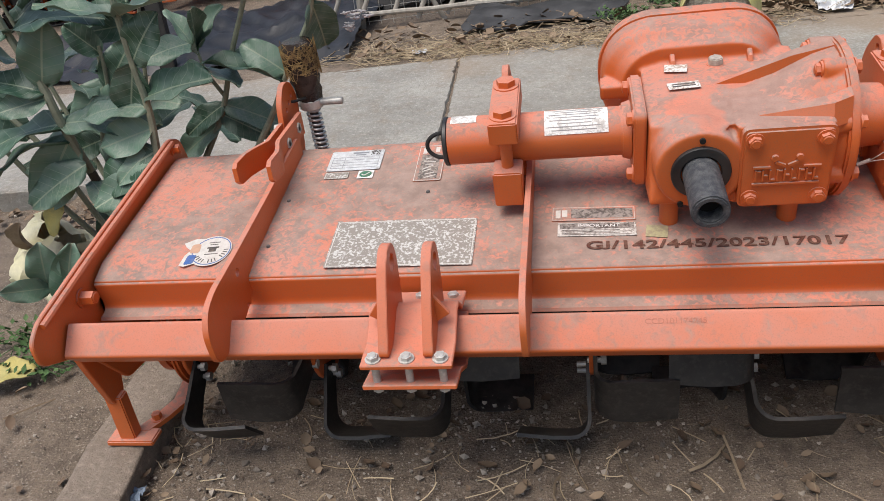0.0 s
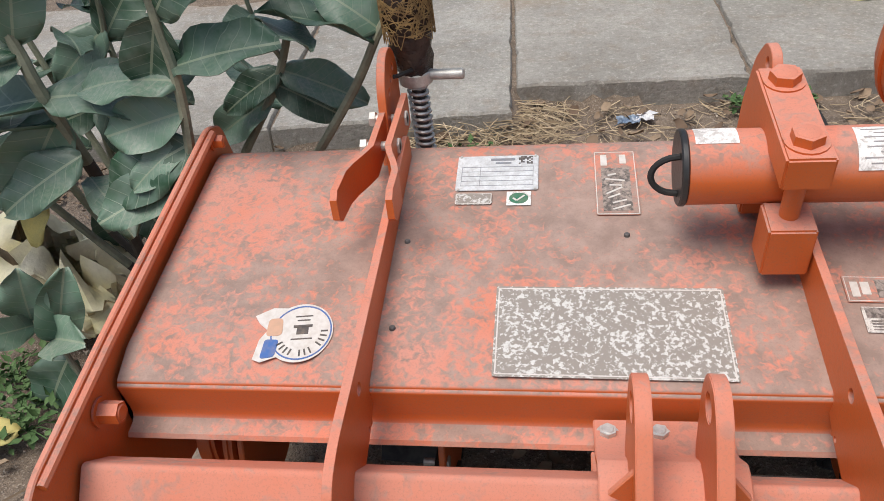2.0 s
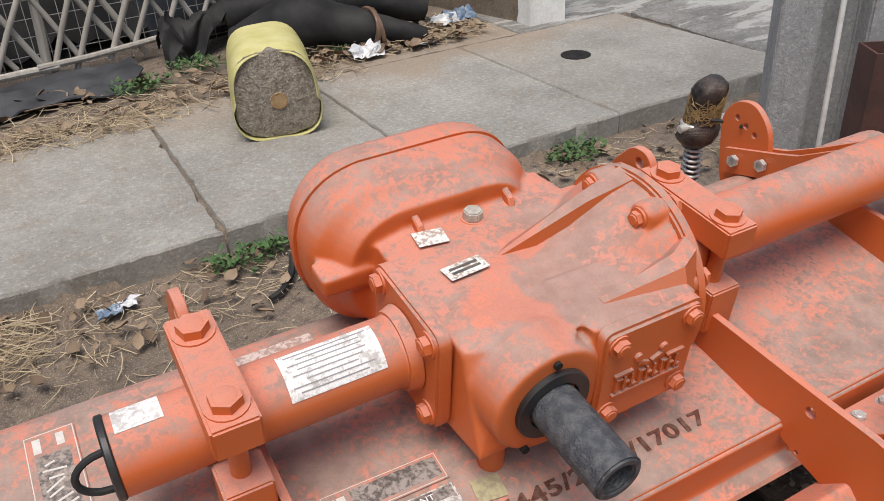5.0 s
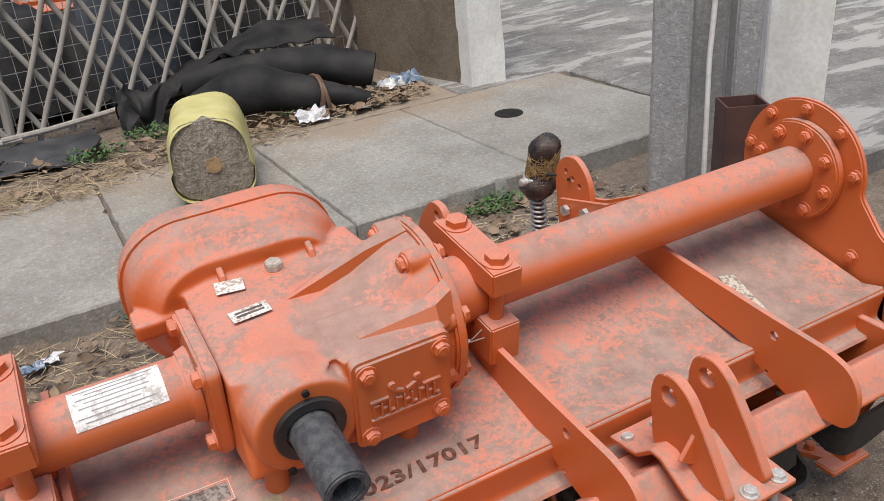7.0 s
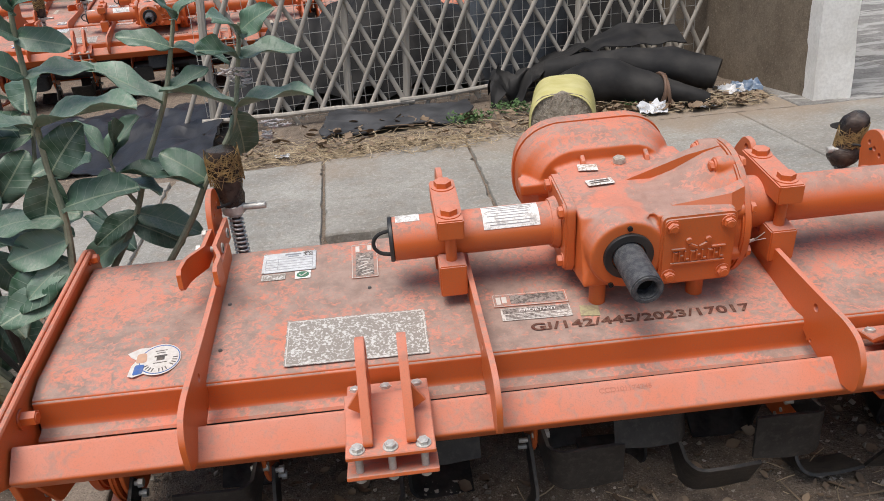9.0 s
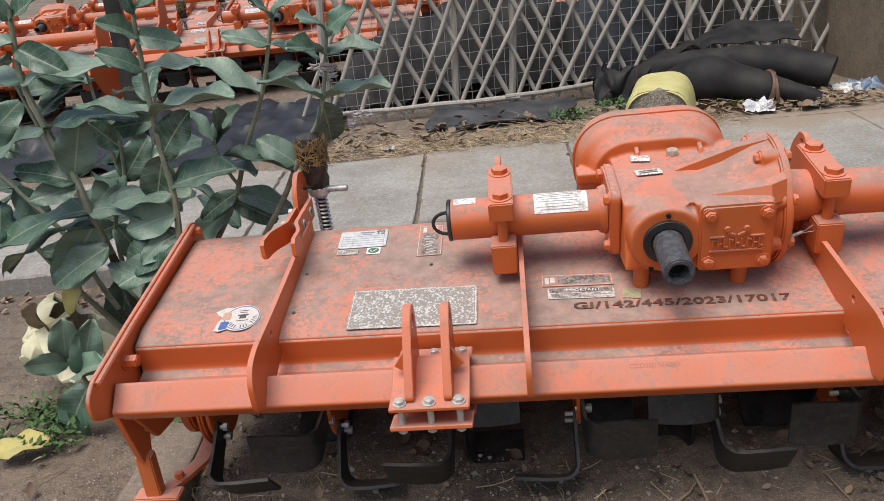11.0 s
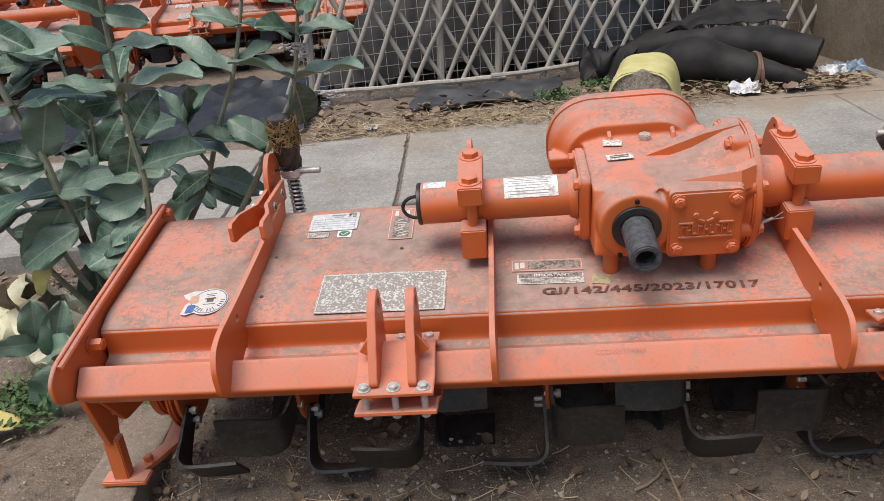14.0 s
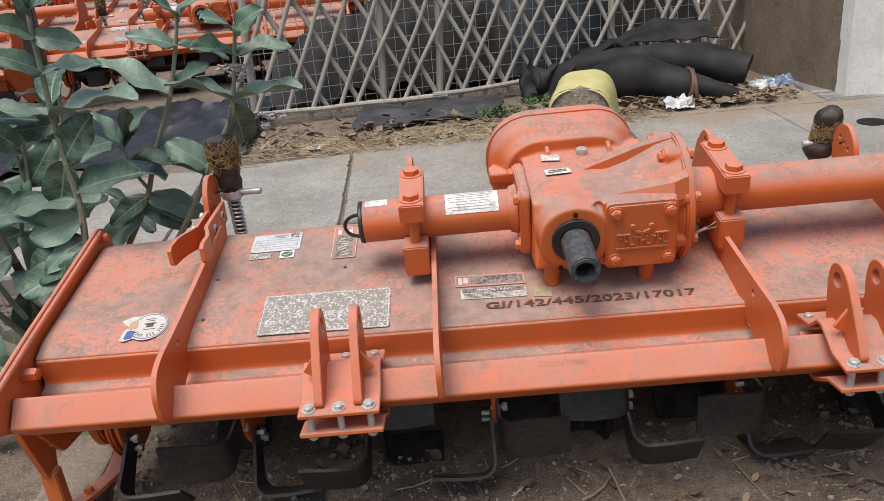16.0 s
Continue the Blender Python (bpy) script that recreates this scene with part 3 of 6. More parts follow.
    part("plug_head", bevel(rod(B(), (0.430, 0.128, 0.070), (0.430, 0.128, 0.085), 0.0165, 0.0155, 6), 0.002), PLUG, cap, "bare metal filler plug")
    # input bore and shaft sleeve
    bm = plate(B(), circle((0.364, 0.004), 0.054, 40), -0.184, -0.172, "y", [circle((0.364, 0.004), 0.036, 32)])
    part("oil_seal", bevel(bm, 0.0015, 1), BLACK_PAINT, gb, "black oil seal ring round the shaft")
    bm = plate(B(), circle((0.364, 0.004), 0.0335, 40), -0.308, -0.16, "y", [circle((0.364, 0.004), 0.021, 32)])
    part("shaft_sleeve", bevel(bm, 0.003, 2), SHAFT_GREY, gb, "grey hollow sleeve over the input shaft")
    # solid shaft end and vent dots, coloured near-black for the shade inside holes
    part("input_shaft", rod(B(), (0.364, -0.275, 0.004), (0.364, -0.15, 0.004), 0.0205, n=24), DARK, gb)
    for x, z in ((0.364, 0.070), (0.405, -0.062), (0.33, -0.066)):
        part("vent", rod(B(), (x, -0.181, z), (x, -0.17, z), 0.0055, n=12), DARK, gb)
    # front cover plate with four bolts and a raised maker's mark as bars
    bm = plate(B(), rounded([(0.432, -0.078), (0.432, 0.088), (0.592, 0.088), (0.592, -0.078)], 0.016), -0.184, -0.160, "y")
    cov = part("cover_plate", bevel(bm, 0.005), ORANGE_CAST, gb)
    add_bolts(cov, [(x, -0.184, z) for x in (0.453, 0.572) for z in (-0.054, 0.066)], (0, -1, 0), ORANGE, 0.0125, 0.011)
    bm = B()
    yy, zc = -0.186, -0.006
    for z, w in ((-0.018, 0.116), (0.0175, 0.03)):
        for x in ((0.512,) if w > 0.1 else (0.469, 0.555)):
            box(bm, (x, yy, zc + z), (w, 0.006, 0.0035))
    for k in range(9):
        box(bm, (0.459 + k * 0.0125, yy, zc), (0.003, 0.006, 0.024))
        box(bm, (0.459 + k * 0.0125 + 0.0045, yy, zc + (0.009, 0.0, -0.009)[k % 3]), (0.0085, 0.006, 0.003))
    for x, s in ((0.490, 1), (0.532, -1)):
        bmesh.ops.create_cone(bm, cap_ends=True, segments=14, radius1=0.007, radius2=0.006, depth=0.006, matrix=pose(x, yy, zc + 0.036, 90))
        box(bm, (x + s * 0.010, yy, zc + 0.024), (0.018, 0.006, 0.005), (0, 25 * s, 0))
    part("raised_mark", bm, ORANGE_CAST, cov)
    for x in (0.316, 0.540):
        part("foot_post", bevel(rod(B(), (x, -0.125, -0.150), (x, -0.125, -0.07), 0.0185, n=20), 0.002), ORANGE_CAST, gb)
    return gb


def build_linkage(root, x):
    """Lower linkage: two bent clamp plates round the beam, two eared lugs, six bolts."""
    up = [(1.062, 0.459), (1.124, 0.463), (1.182, 0.498), (1.206, 0.498), (1.240, 0.468), (1.302, 0.460)]
    dn = [(1.066, 0.413), (1.128, 0.402), (1.188, 0.366), (1.212, 0.366), (1.252, 0.418), (1.275, 0.430)]
    ob = part("linkage_bracket", B_plate(up, 0.010, x - 0.083, x + 0.083), ORANGE, root, "bolted lower linkage bracket with two eared lugs")
    part("lower_plate", B_plate(dn, 0.010, x - 0.086, x + 0.086), ORANGE, ob)
    for dx in (-0.040, 0.040):
        out = rounded([(1.072, 0.462), (1.122, 0.545), (1.165, 0.606), (1.197, 0.625), (1.234, 0.614), (1.246, 0.576), (1.236, 0.470), (1.190, 0.490), (1.115, 0.460)], 0.022)
        part("lug", bevel(plate(B(), out, x + dx - 0.009, x + dx + 0.009, holes=[circle((1.205, 0.586), 0.0165, 18)]), 0.004, 2), ORANGE, ob)
        bm = plate(B(), [(0.0, 0.485), (0.0, 0.560), (0.035 * (1 if dx > 0 else -1), 0.508)], 1.148, 1.156, "y")
        bm.transform(Matrix.Translation((x + dx, 0, 0)))
        part("gusset", bevel(bm, 0.0015, 1), ORANGE, ob)
    add_bolts(ob, [(x + d, 1.080, 0.4605) for d in (-0.061, 0.0, 0.061)], (0, -0.1, 1), STEEL, 0.0112, 0.0095, label="zinc hexagon bolt")
    add_bolts(ob, [(x + d, 1.276, 0.4605) for d in (-0.066, -0.004, 0.060)], (0, 0.05, 1), STEEL, 0.0112, 0.0095, label="zinc hexagon bolt")
    for d in (-0.061, 0.0, 0.061):
        bm = rod(B(), (x + d, 1.083, 0.388), (x + d, 1.083, 0.458), 0.0075, n=12)
        rod(bm, (x + d, 1.083, 0.390), (x + d, 1.083, 0.400), 0.0105, n=6)
        part("nut_end", bm, STEEL, ob)


def B_plate(line, t, x0, x1):
    """A bent strip of plate along a (y, z) line, t thick, from x0 to x1."""
    pts = [Vector(p) for p in line]
    lo = []
    for i, p in enumerate(pts):
        d = (pts[min(i + 1, len(pts) - 1)] - pts[max(i - 1, 0)]).normalized()
        lo.append(tuple(p + Vector((d.y, -d.x)) * t))
    return bevel(plate(B(), [tuple(p) for p in pts] + lo[::-1], x0, x1), 0.002, 1)


WRAP = speckled("taped_plastic_wrap", (0.014, 0.012, 0.013), (0.085, 0.060, 0.045), 26, 0.20, bump=0.9)
STRAW = speckled("brown_straw_twine", (0.36, 0.24, 0.09), (0.17, 0.10, 0.04), 60, 0.8)


def build_jack(root, x, y, ear_top, rod_at, lean, scale, fork=True):
    """Rear depth adjuster: ear plate with holes, forked links, threaded rod with spring, wrapped handle."""
    z1 = ear_top
    low = z1 - 0.21
    ear = rounded([(y - 0.10, low), (y - 0.075, z1 - 0.12), (y - 0.062, z1 - 0.04), (y - 0.02, z1), (y + 0.03, z1 - 0.008), (y + 0.06, z1 - 0.05), (y + 0.05, low + 0.03), (y + 0.03, low - 0.01)], 0.035)
    holes = [circle((y - 0.03 + 0.024 * k, z1 - 0.065 + 0.012 * k), 0.0065, 10) for k in range(3)]
    ob = part("depth_jack", bevel(plate(B(), ear, x - 0.007, x + 0.007, holes=holes), 0.002, 1), ORANGE, root, "rear depth adjuster with spring and wrapped handle")
    for s in (-1, 1):
        if fork:
            a = [(x + 0.012 + s * dx, y + dy, z1 + dz) for dx, dy, dz in ((0.0135, 0.0, -0.110), (0.0135, -0.175, -0.115), (0.020, -0.20, -0.113), (0.032, -0.235, -0.111), (0.0385, -0.26, -0.110), (0.0395, -0.315, -0.107), (0.0395, -0.328, -0.106))]
        else:
            a = [(x + s * dx, y + dy, z1 + dz) for dx, dy, dz in ((0.0135, 0.03, -0.137), (0.0135, -0.10, -0.107), (0.0335, -0.16, -0.082), (0.0355, -0.25, -0.027))]
        tall = [0.028] * (len(a) - 2) + [0.026, 0.016]
        rings = [[(px - 0.005, py, pz - h), (px + 0.005, py, pz - h), (px + 0.005, py, pz + h), (px - 0.005, py, pz + h)] for (px, py, pz), h in zip(a, tall)]
        part("link", bevel(loft(B(), rings), 0.003, 1), ORANGE, ob)
    for yy, zz in (((y - 0.04, z1 - 0.110), (y - 0.125, z1 - 0.116)) if fork else ((y + 0.0, z1 - 0.127), (y - 0.07, z1 - 0.112))):
        bm = rod(B(), (x - 0.03, yy, zz), (x + 0.034, yy, zz), 0.008, n=12)
        rod(bm, (x + 0.02, yy, zz), (x + 0.034, yy, zz), 0.014, n=6)
        rod(bm, (x - 0.03, yy, zz), (x - 0.02, yy, zz), 0.013, n=6)
        part("pivot_bolt", bm, STEEL, ob, "zinc pivot bolt")
    base = Vector(rod_at)
    d = Vector((math.sin(radians(lean)), -0.04, math.cos(radians(lean)))).normalized()
    part("screw_rod", rod(B(), base - d * 0.38, base + d * 0.03, 0.0115, n=14), RUST_STEEL, ob)
    side = d.orthogonal().normalized()
    up = d.cross(side)
    n, turns = 190, 22
    bm = sweep(B(), [base - d * 0.28 * i / n + (side * math.cos(math.tau * turns * i / n) + up * math.sin(math.tau * turns * i / n)) * 0.0175 for i in range(n)], 0.0034, 6)
    part("spring", bm, SPRING_STEEL, ob, "bare steel compression spring")
    bm = rod(B(), base - d * 0.002, base + d * 0.022, 0.031, n=28)
    rod(bm, base + d * 0.012 + Vector((-0.045, 0.0, 0)), base + d * 0.012 + Vector((0.088, -0.01, 0.002)), 0.0095, n=12)
    part("tommy_bar", bevel(bm, 0.002, 1), STEEL, ob, "worn steel collar with tommy bar")
    rnd = random.Random(int(x * 50) + 7)
    rings = []
    lean2 = d + Vector((0.0, -0.05, 0)) if fork else d + Vector((0.20, -0.08, 0))
    low = 0.018 if fork else -0.035
    shape = (0.029, 0.032, 0.034, 0.036, 0.038, 0.039, 0.040, 0.041, 0.042, 0.042, 0.041, 0.034) if fork else (0.034, 0.050, 0.058, 0.056, 0.048, 0.041, 0.039, 0.041, 0.045, 0.048, 0.042, 0.020)
    for k in range(12):
        r = shape[k] * scale
        cc = base + d * low + lean2 * ((0.0146 if fork else 0.0185) * k * scale)
        rings.append([cc + (side * math.cos(a) + up * math.sin(a)) * r * rnd.uniform(0.88, 1.10) for a in [math.tau * i / 20 for i in range(20)]])
    wrap = part("wrapped_handle", loft(B(), rings), WRAP, ob, "handle wrapped in black plastic and straw twine", 70)
    bm = B()
    for k in range(150):
        a0, h = rnd.uniform(0, math.tau), rnd.uniform(0.075, 0.145)
        pts = []
        for i in range(6):
            a = a0 + i * rnd.uniform(0.12, 0.30)
            hh = h + i * rnd.uniform(-0.006, 0.006)
            pts.append(base + d * low + lean2 * (hh * scale) + (side * math.cos(a) + up * math.sin(a)) * ((0.0455 if fork else 0.0500) * scale))
        sweep(bm, pts, 0.0009, 4)
    tagged(part("twine", bm, STRAW, wrap), kind="stuff")
    part("tie", sweep(B(), [(x - 0.014, y + 0.0, z1 - 0.055), (x + 0.014, y + 0.02, z1 - 0.06), tuple(base + d * 0.035 + Vector((0, -0.034, 0)))], 0.004, 6), RUBBER, ob)


def blade_mesh(turn):
    """An L-shaped tine: a flat arm that bends into a leg along the rotor."""
    t, r1, bend, leg = 0.008, 0.248, 0.034, 0.154
    line = [(0.0, 0.085, 0.032), (0.0, 0.16, 0.036), (0.0, r1 - bend, 0.042)]
    for k in range(1, 6):
        a = radians(90 * k / 5)
        line.append((bend * (1 - math.cos(a)), r1 - bend + bend * math.sin(a), 0.046 + 0.002 * k))
    line += [(0.08, r1, 0.058), (leg, r1 - 0.006, 0.054)]
    rings = []
    for i, (x, r, w) in enumerate(line):
        a, b = line[max(i - 1, 0)], line[min(i + 1, len(line) - 1)]
        d = Vector((b[0] - a[0], b[1] - a[1])).normalized()
        nx, nr = -d.y * t, d.x * t
        # tangential sweep: the edge trails a little
        rings.append([(turn * x, -w, r), (turn * x, w, r + 0.004), (turn * (x + nx), w, r + nr + 0.004), (turn * (x + nx), -w, r + nr)])
    return mesh_of(bevel(loft(B(), rings), 0.002, 1), "blade", BLADE)


def build_rotor(root):
    part("rotor_tube", rod(B(), (LEFT + 0.01, RO_Y, RO_Z), (RIGHT, RO_Y, RO_Z), 0.042, n=24), BLACK_PAINT, root, "dark rotor tube under the hood")
    meshes = {1: blade_mesh(1), -1: blade_mesh(-1)}
    bolt = mesh_of(rod(rod(B(), (-0.02, 0, 0), (0.02, 0, 0), 0.006, n=10), (0.008, 0, 0), (0.02, 0, 0), 0.011, n=6), "bolt", STEEL)
    flanges = ((-0.779, None, 38), (-0.465, 5, 58), (-0.153, 28, -20), (0.155, 54, 6), (0.468, -16, 29), (0.778, 1, 66), (1.088, 32, -8), (1.39, 46, 8))
    for x, back, ahead in flanges:
        bm = plate(B(), circle((RO_Y, RO_Z), 0.125, 30), x - 0.005, x + 0.005)
        fl = part("rotor_flange", bevel(bm, 0.002, 1), ORANGE, root, "orange rotor flange")
        for turn, a0 in ((-1, back), (1, ahead)):
            if a0 is None:
                continue
            for k in range(3):
                a = a0 + 120 * k
                if math.sin(radians(a)) < -0.5:
                    continue
                # the arm points to the front and turns down with the angle
                m = Matrix.Translation((x + turn * 0.012, RO_Y, RO_Z)) @ pose(0, 0, 0, 90 + a, 0, 0)
                o = new("blade", meshes[turn])
                o.parent = root
                o.matrix_basis = m
                for rr, ww in ((0.10, 0.016), (0.115, -0.018)):
                    q = new("bolt", bolt)
                    q.parent = o
                    q.matrix_basis = Matrix.Translation((0, ww, rr))


def build_skid(root, x, side):
    """Side skid: a gusset plate under the beam, a leg, and a flat shoe that runs back along the soil."""
    inward = 1 if side < 0 else -1
    out = rounded([(1.205, 0.44), (1.235, 0.33), (1.262, 0.24), (1.278, 0.19), (1.322, 0.19), (1.340, 0.25), (1.40, 0.315), (1.55, 0.345), (1.62, 0.45)], 0.02)
    sk = part("skid", bevel(plate(B(), out, x - 0.008, x + 0.008), 0.002, 1), ORANGE, root, "orange side skid on a bracket")
    part("skid_arm", bevel(box(B(), (x + 0.06 * inward, 1.40, 0.40), (0.13, 0.10, 0.012)), 0.002, 1), ORANGE, sk)
    part("skid_leg", bevel(box(B(), (x, 1.300, 0.145), (0.040, 0.034, 0.125)), 0.003), ORANGE, sk)
    part("foot", bevel(box(B(), (x + 0.008 * inward, 1.297, 0.080), (0.118, 0.05, 0.014)), 0.003), ORANGE, sk)
    line = [(0.02, 1.31, 0.088), (0.05, 1.36, 0.089), (0.082, 1.415, 0.097), (0.095, 1.47, 0.125), (0.095, 1.54, 0.17)]
    rings = [[(x + inward * (dx - 0.020), y, z - 0.012), (x + inward * (dx + 0.020), y, z - 0.012), (x + inward * (dx + 0.020), y, z), (x + inward * (dx - 0.020), y, z)] for dx, y, z in line]
    part("shoe", bevel(loft(B(), rings), 0.002, 1), ORANGE, sk)
    add_bolts(sk, [(x + 0.045 * inward, 1.352, 0.088)], (0, 0, 1), ORANGE, 0.012, 0.018)
    add_bolts(sk, [(x + 0.008, 1.33, 0.27), (x + 0.008, 1.45, 0.37)], (1, 0, 0), STEEL, 0.012, 0.012)
    for x0, x1, r in ((x + 0.065, x + 0.095, 0.10), (x + 0.125, x + 0.140, 0.135)) if side < 0 else ((x - 0.12, x - 0.03, 0.125),):
        part("bearing_cap", bevel(rod(B(), (x0, RO_Y, RO_Z), (x1, RO_Y, RO_Z), r, n=36), 0.006), ORANGE, sk)


def build_tiller():
    root = thing("rotary_tiller", (0, 0, 0), "large dusty orange rotary tiller with black blades resting on soil", "rotary tiller")
    build_hood(root)
    build_beam(root)
    build_end_plates(root)
    build_ribs(root)
    build_tube(root, -0.124, 0.245, 0.050)
    build_tube(root, 0.74, RIGHT - 0.02, 0.054)
    build_clamp(root, 0.002)
    build_clamp(root, 0.750)
    build_gearbox(root)
    build_linkage(root, -0.166)
    build_linkage(root, 0.928)
    build_jack(root, -0.572, 1.84, 0.750, (-0.538, 1.925, 0.652), -1.0, 1.0)
    build_jack(root, 1.176, 1.825, 0.734, (1.158, 1.945, 0.635), -4.0, 0.76, False)
    build_rotor(root)
    build_skid(root, LEFT - 0.038, -1)
    build_skid(root, RIGHT - 0.07, 1)
    bm = rod(B(), (-0.132, AX_Y, AX_Z), (-0.122, AX_Y, AX_Z), 0.052, n=40)
    cap = part("tube_cap", bevel(bm, 0.002, 1), BLACK_PAINT, root, "black rubber cap with a pull loop")
    part("pull_loop", sweep(B(), [(-0.132, AX_Y - 0.02, AX_Z + 0.028)] + [(-0.132 - 0.036 * math.sin(radians(a)), AX_Y - 0.02, AX_Z + 0.028 * math.cos(radians(a))) for a in range(20, 170, 15)] + [(-0.132, AX_Y - 0.02, AX_Z - 0.028)], 0.0045, 8), RUBBER, cap)
    return root


tiller = build_tiller()

# ---- labels and stencilling on the tiller ----
def on_hood(x, y, lift=0.0018, turn=0.0):
    """A frame lying on the hood: x along the machine, y up the slope."""
    def level(u, v):
        return hood_z(v) + hood_sag(u, v)
    across = Vector((0.02, 0, level(x + 0.01, y) - level(x - 0.01, y))).normalized()
    up_slope = Vector((0, 0.02, level(x, y + 0.01) - level(x, y - 0.01))).normalized()
    out = across.cross(up_slope).normalized()
    turned = Matrix((across, out.cross(across), out)).transposed().to_4x4()
    return Matrix.Translation(Vector((x, y, level(x, y))) + out * lift) @ turned @ pose(0, 0, 0, 0, 0, turn)


def flat_mat(name, c, rough=0.5):
    m = Mat(name, rough)
    n = m.noise(90, 3)
    return m.color(m.mix(m.math("MULTIPLY", m.ramp(n, 0.4, 0.75), 0.35), c, (0.33, 0.25, 0.18))).bump(n, 0.1, 0.001).m


def worn_mat(name, scale, lo, hi, paper=(0.72, 0.70, 0.66), film=(0.27, 0.215, 0.165)):
    """A white sticker whose print has worn away in flakes under dust."""
    m = Mat(name, 0.6)
    n = m.math("ADD", m.math("MULTIPLY", m.noise(scale, 4, 0.6, dist=0.4), 0.7), m.math("MULTIPLY", m.noise(scale * 0.22, 2), 0.3))
    c = m.mix(m.ramp(n, lo, hi), film, paper)
    return m.color(m.mix(m.math("MULTIPLY", m.ramp(m.noise(300, 2), 0.5, 0.7), 0.3), c, (0.30, 0.25, 0.2))).bump(n, 0.2, 0.001).m


WHITE_INK, BLACK_INK = flat_mat("white_print", (0.62, 0.59, 0.55)), flat_mat("black_print", (0.075, 0.066, 0.062))
BLUE_INK, GREEN_INK = flat_mat("blue_print", (0.05, 0.13, 0.36)), flat_mat("green_print", (0.03, 0.16, 0.09))
FLAKED = worn_mat("flaked_white_sticker", 165, 0.51, 0.56, (0.58, 0.57, 0.54), (0.265, 0.235, 0.205))
DUSTY_WHITE = worn_mat("dusty_white_sticker", 130, 0.40, 0.50, (0.80, 0.78, 0.75), (0.48, 0.45, 0.42))
ALUMINIUM = worn_mat("scuffed_aluminium", 70, 0.40, 0.6, (0.62, 0.64, 0.65), (0.47, 0.48, 0.49))
STENCIL = flat_mat("brown_black_stencil", (0.095, 0.026, 0.015), 0.8)
WORN_BLACK = worn_mat("worn_black_print", 120, 0.44, 0.56, (0.30, 0.26, 0.235), (0.085, 0.070, 0.062))
GREENISH = worn_mat("yellow_green_label", 120, 0.42, 0.55, (0.40, 0.36, 0.20), (0.30, 0.25, 0.16))


def rect(bm, x0, y0, x1, y1, z0=0.0, z1=0.0006):
    return box(bm, ((x0 + x1) / 2, (y0 + y1) / 2, (z0 + z1) / 2), (abs(x1 - x0), abs(y1 - y0), z1 - z0))


def outline(bm, w, h, t=0.0018, z1=0.0011):
    for a in ((-w / 2, -h / 2, w / 2, -h / 2 + t), (-w / 2, h / 2 - t, w / 2, h / 2), (-w / 2, -h / 2 + t, -w / 2 + t, h / 2 - t), (w / 2 - t, -h / 2 + t, w / 2, h / 2 - t)):
        rect(bm, *a, 0.0, z1)
    return bm


def loose_runs(me):
    """The mesh's vertices, letter by letter."""
    tie = list(range(len(me.vertices)))

    def root_of(i):
        while tie[i] != i:
            i = tie[i]
        return i
    for e in me.edges:
        a, b = e.vertices
        tie[root_of(a)] = root_of(b)
    runs = {}
    for v in me.vertices:
        runs.setdefault(root_of(v.index), []).append(v)
    return list(runs.values())


def lettering(words, size, wide, mat, m, parent, name="lettering", space=1.0, bold=0.0, on_sheet=False):
    """Words in the built-in font as one thin mesh, fitted to a width, lying in the frame m."""
    cu = bpy.data.curves.new(name, "FONT")
    cu.body, cu.size, cu.extrude, cu.align_x, cu.align_y = words, size, 0.0002, "CENTER", "CENTER"
    cu.space_character, cu.offset = space, bold
    tmp = bpy.data.objects.new(name, cu)
    me = bpy.data.meshes.new_from_object(tmp)
    bpy.data.objects.remove(tmp)
    xs = [v.co.x for v in me.vertices]
    k = wide / (max(xs) - min(xs))
    for v in me.vertices:
        v.co.x *= k
    me.materials.clear()
    me.materials.append(mat)
    if on_sheet:
        # the stencil's signs all stand on one line, and the paint lies on the sagging sheet
        lows = sorted(v.co.y for v in me.vertices)
        foot = lows[len(lows) // 2] - 0.37 * size
        for run in loose_runs(me):
            bottom, head = min(v.co.y for v in run), max(v.co.y for v in run)
            if bottom < foot - 0.02 * size:
                for v in run:
                    v.co.y = foot + (v.co.y - bottom) * (head - foot) / (head - bottom)
        for v in me.vertices:
            p = m @ Vector((v.co.x, v.co.y, 0))
            v.co.z += (hood_z(p.y) + hood_sag(p.x, p.y) + 0.0022 - p.z)
    o = new(name, me)
    o.parent = parent
    o.matrix_basis = m
    return o


def sticker(name, w, h, mat, m, parent, label, corner=0.004):
    bm = plate(B(), rounded([(-w / 2, -h / 2), (w / 2, -h / 2), (w / 2, h / 2), (-w / 2, h / 2)], corner, 3), 0.0, 0.0008, "z")
    o = part(name, bm, mat, parent, label)
    o.matrix_basis = m
    return o


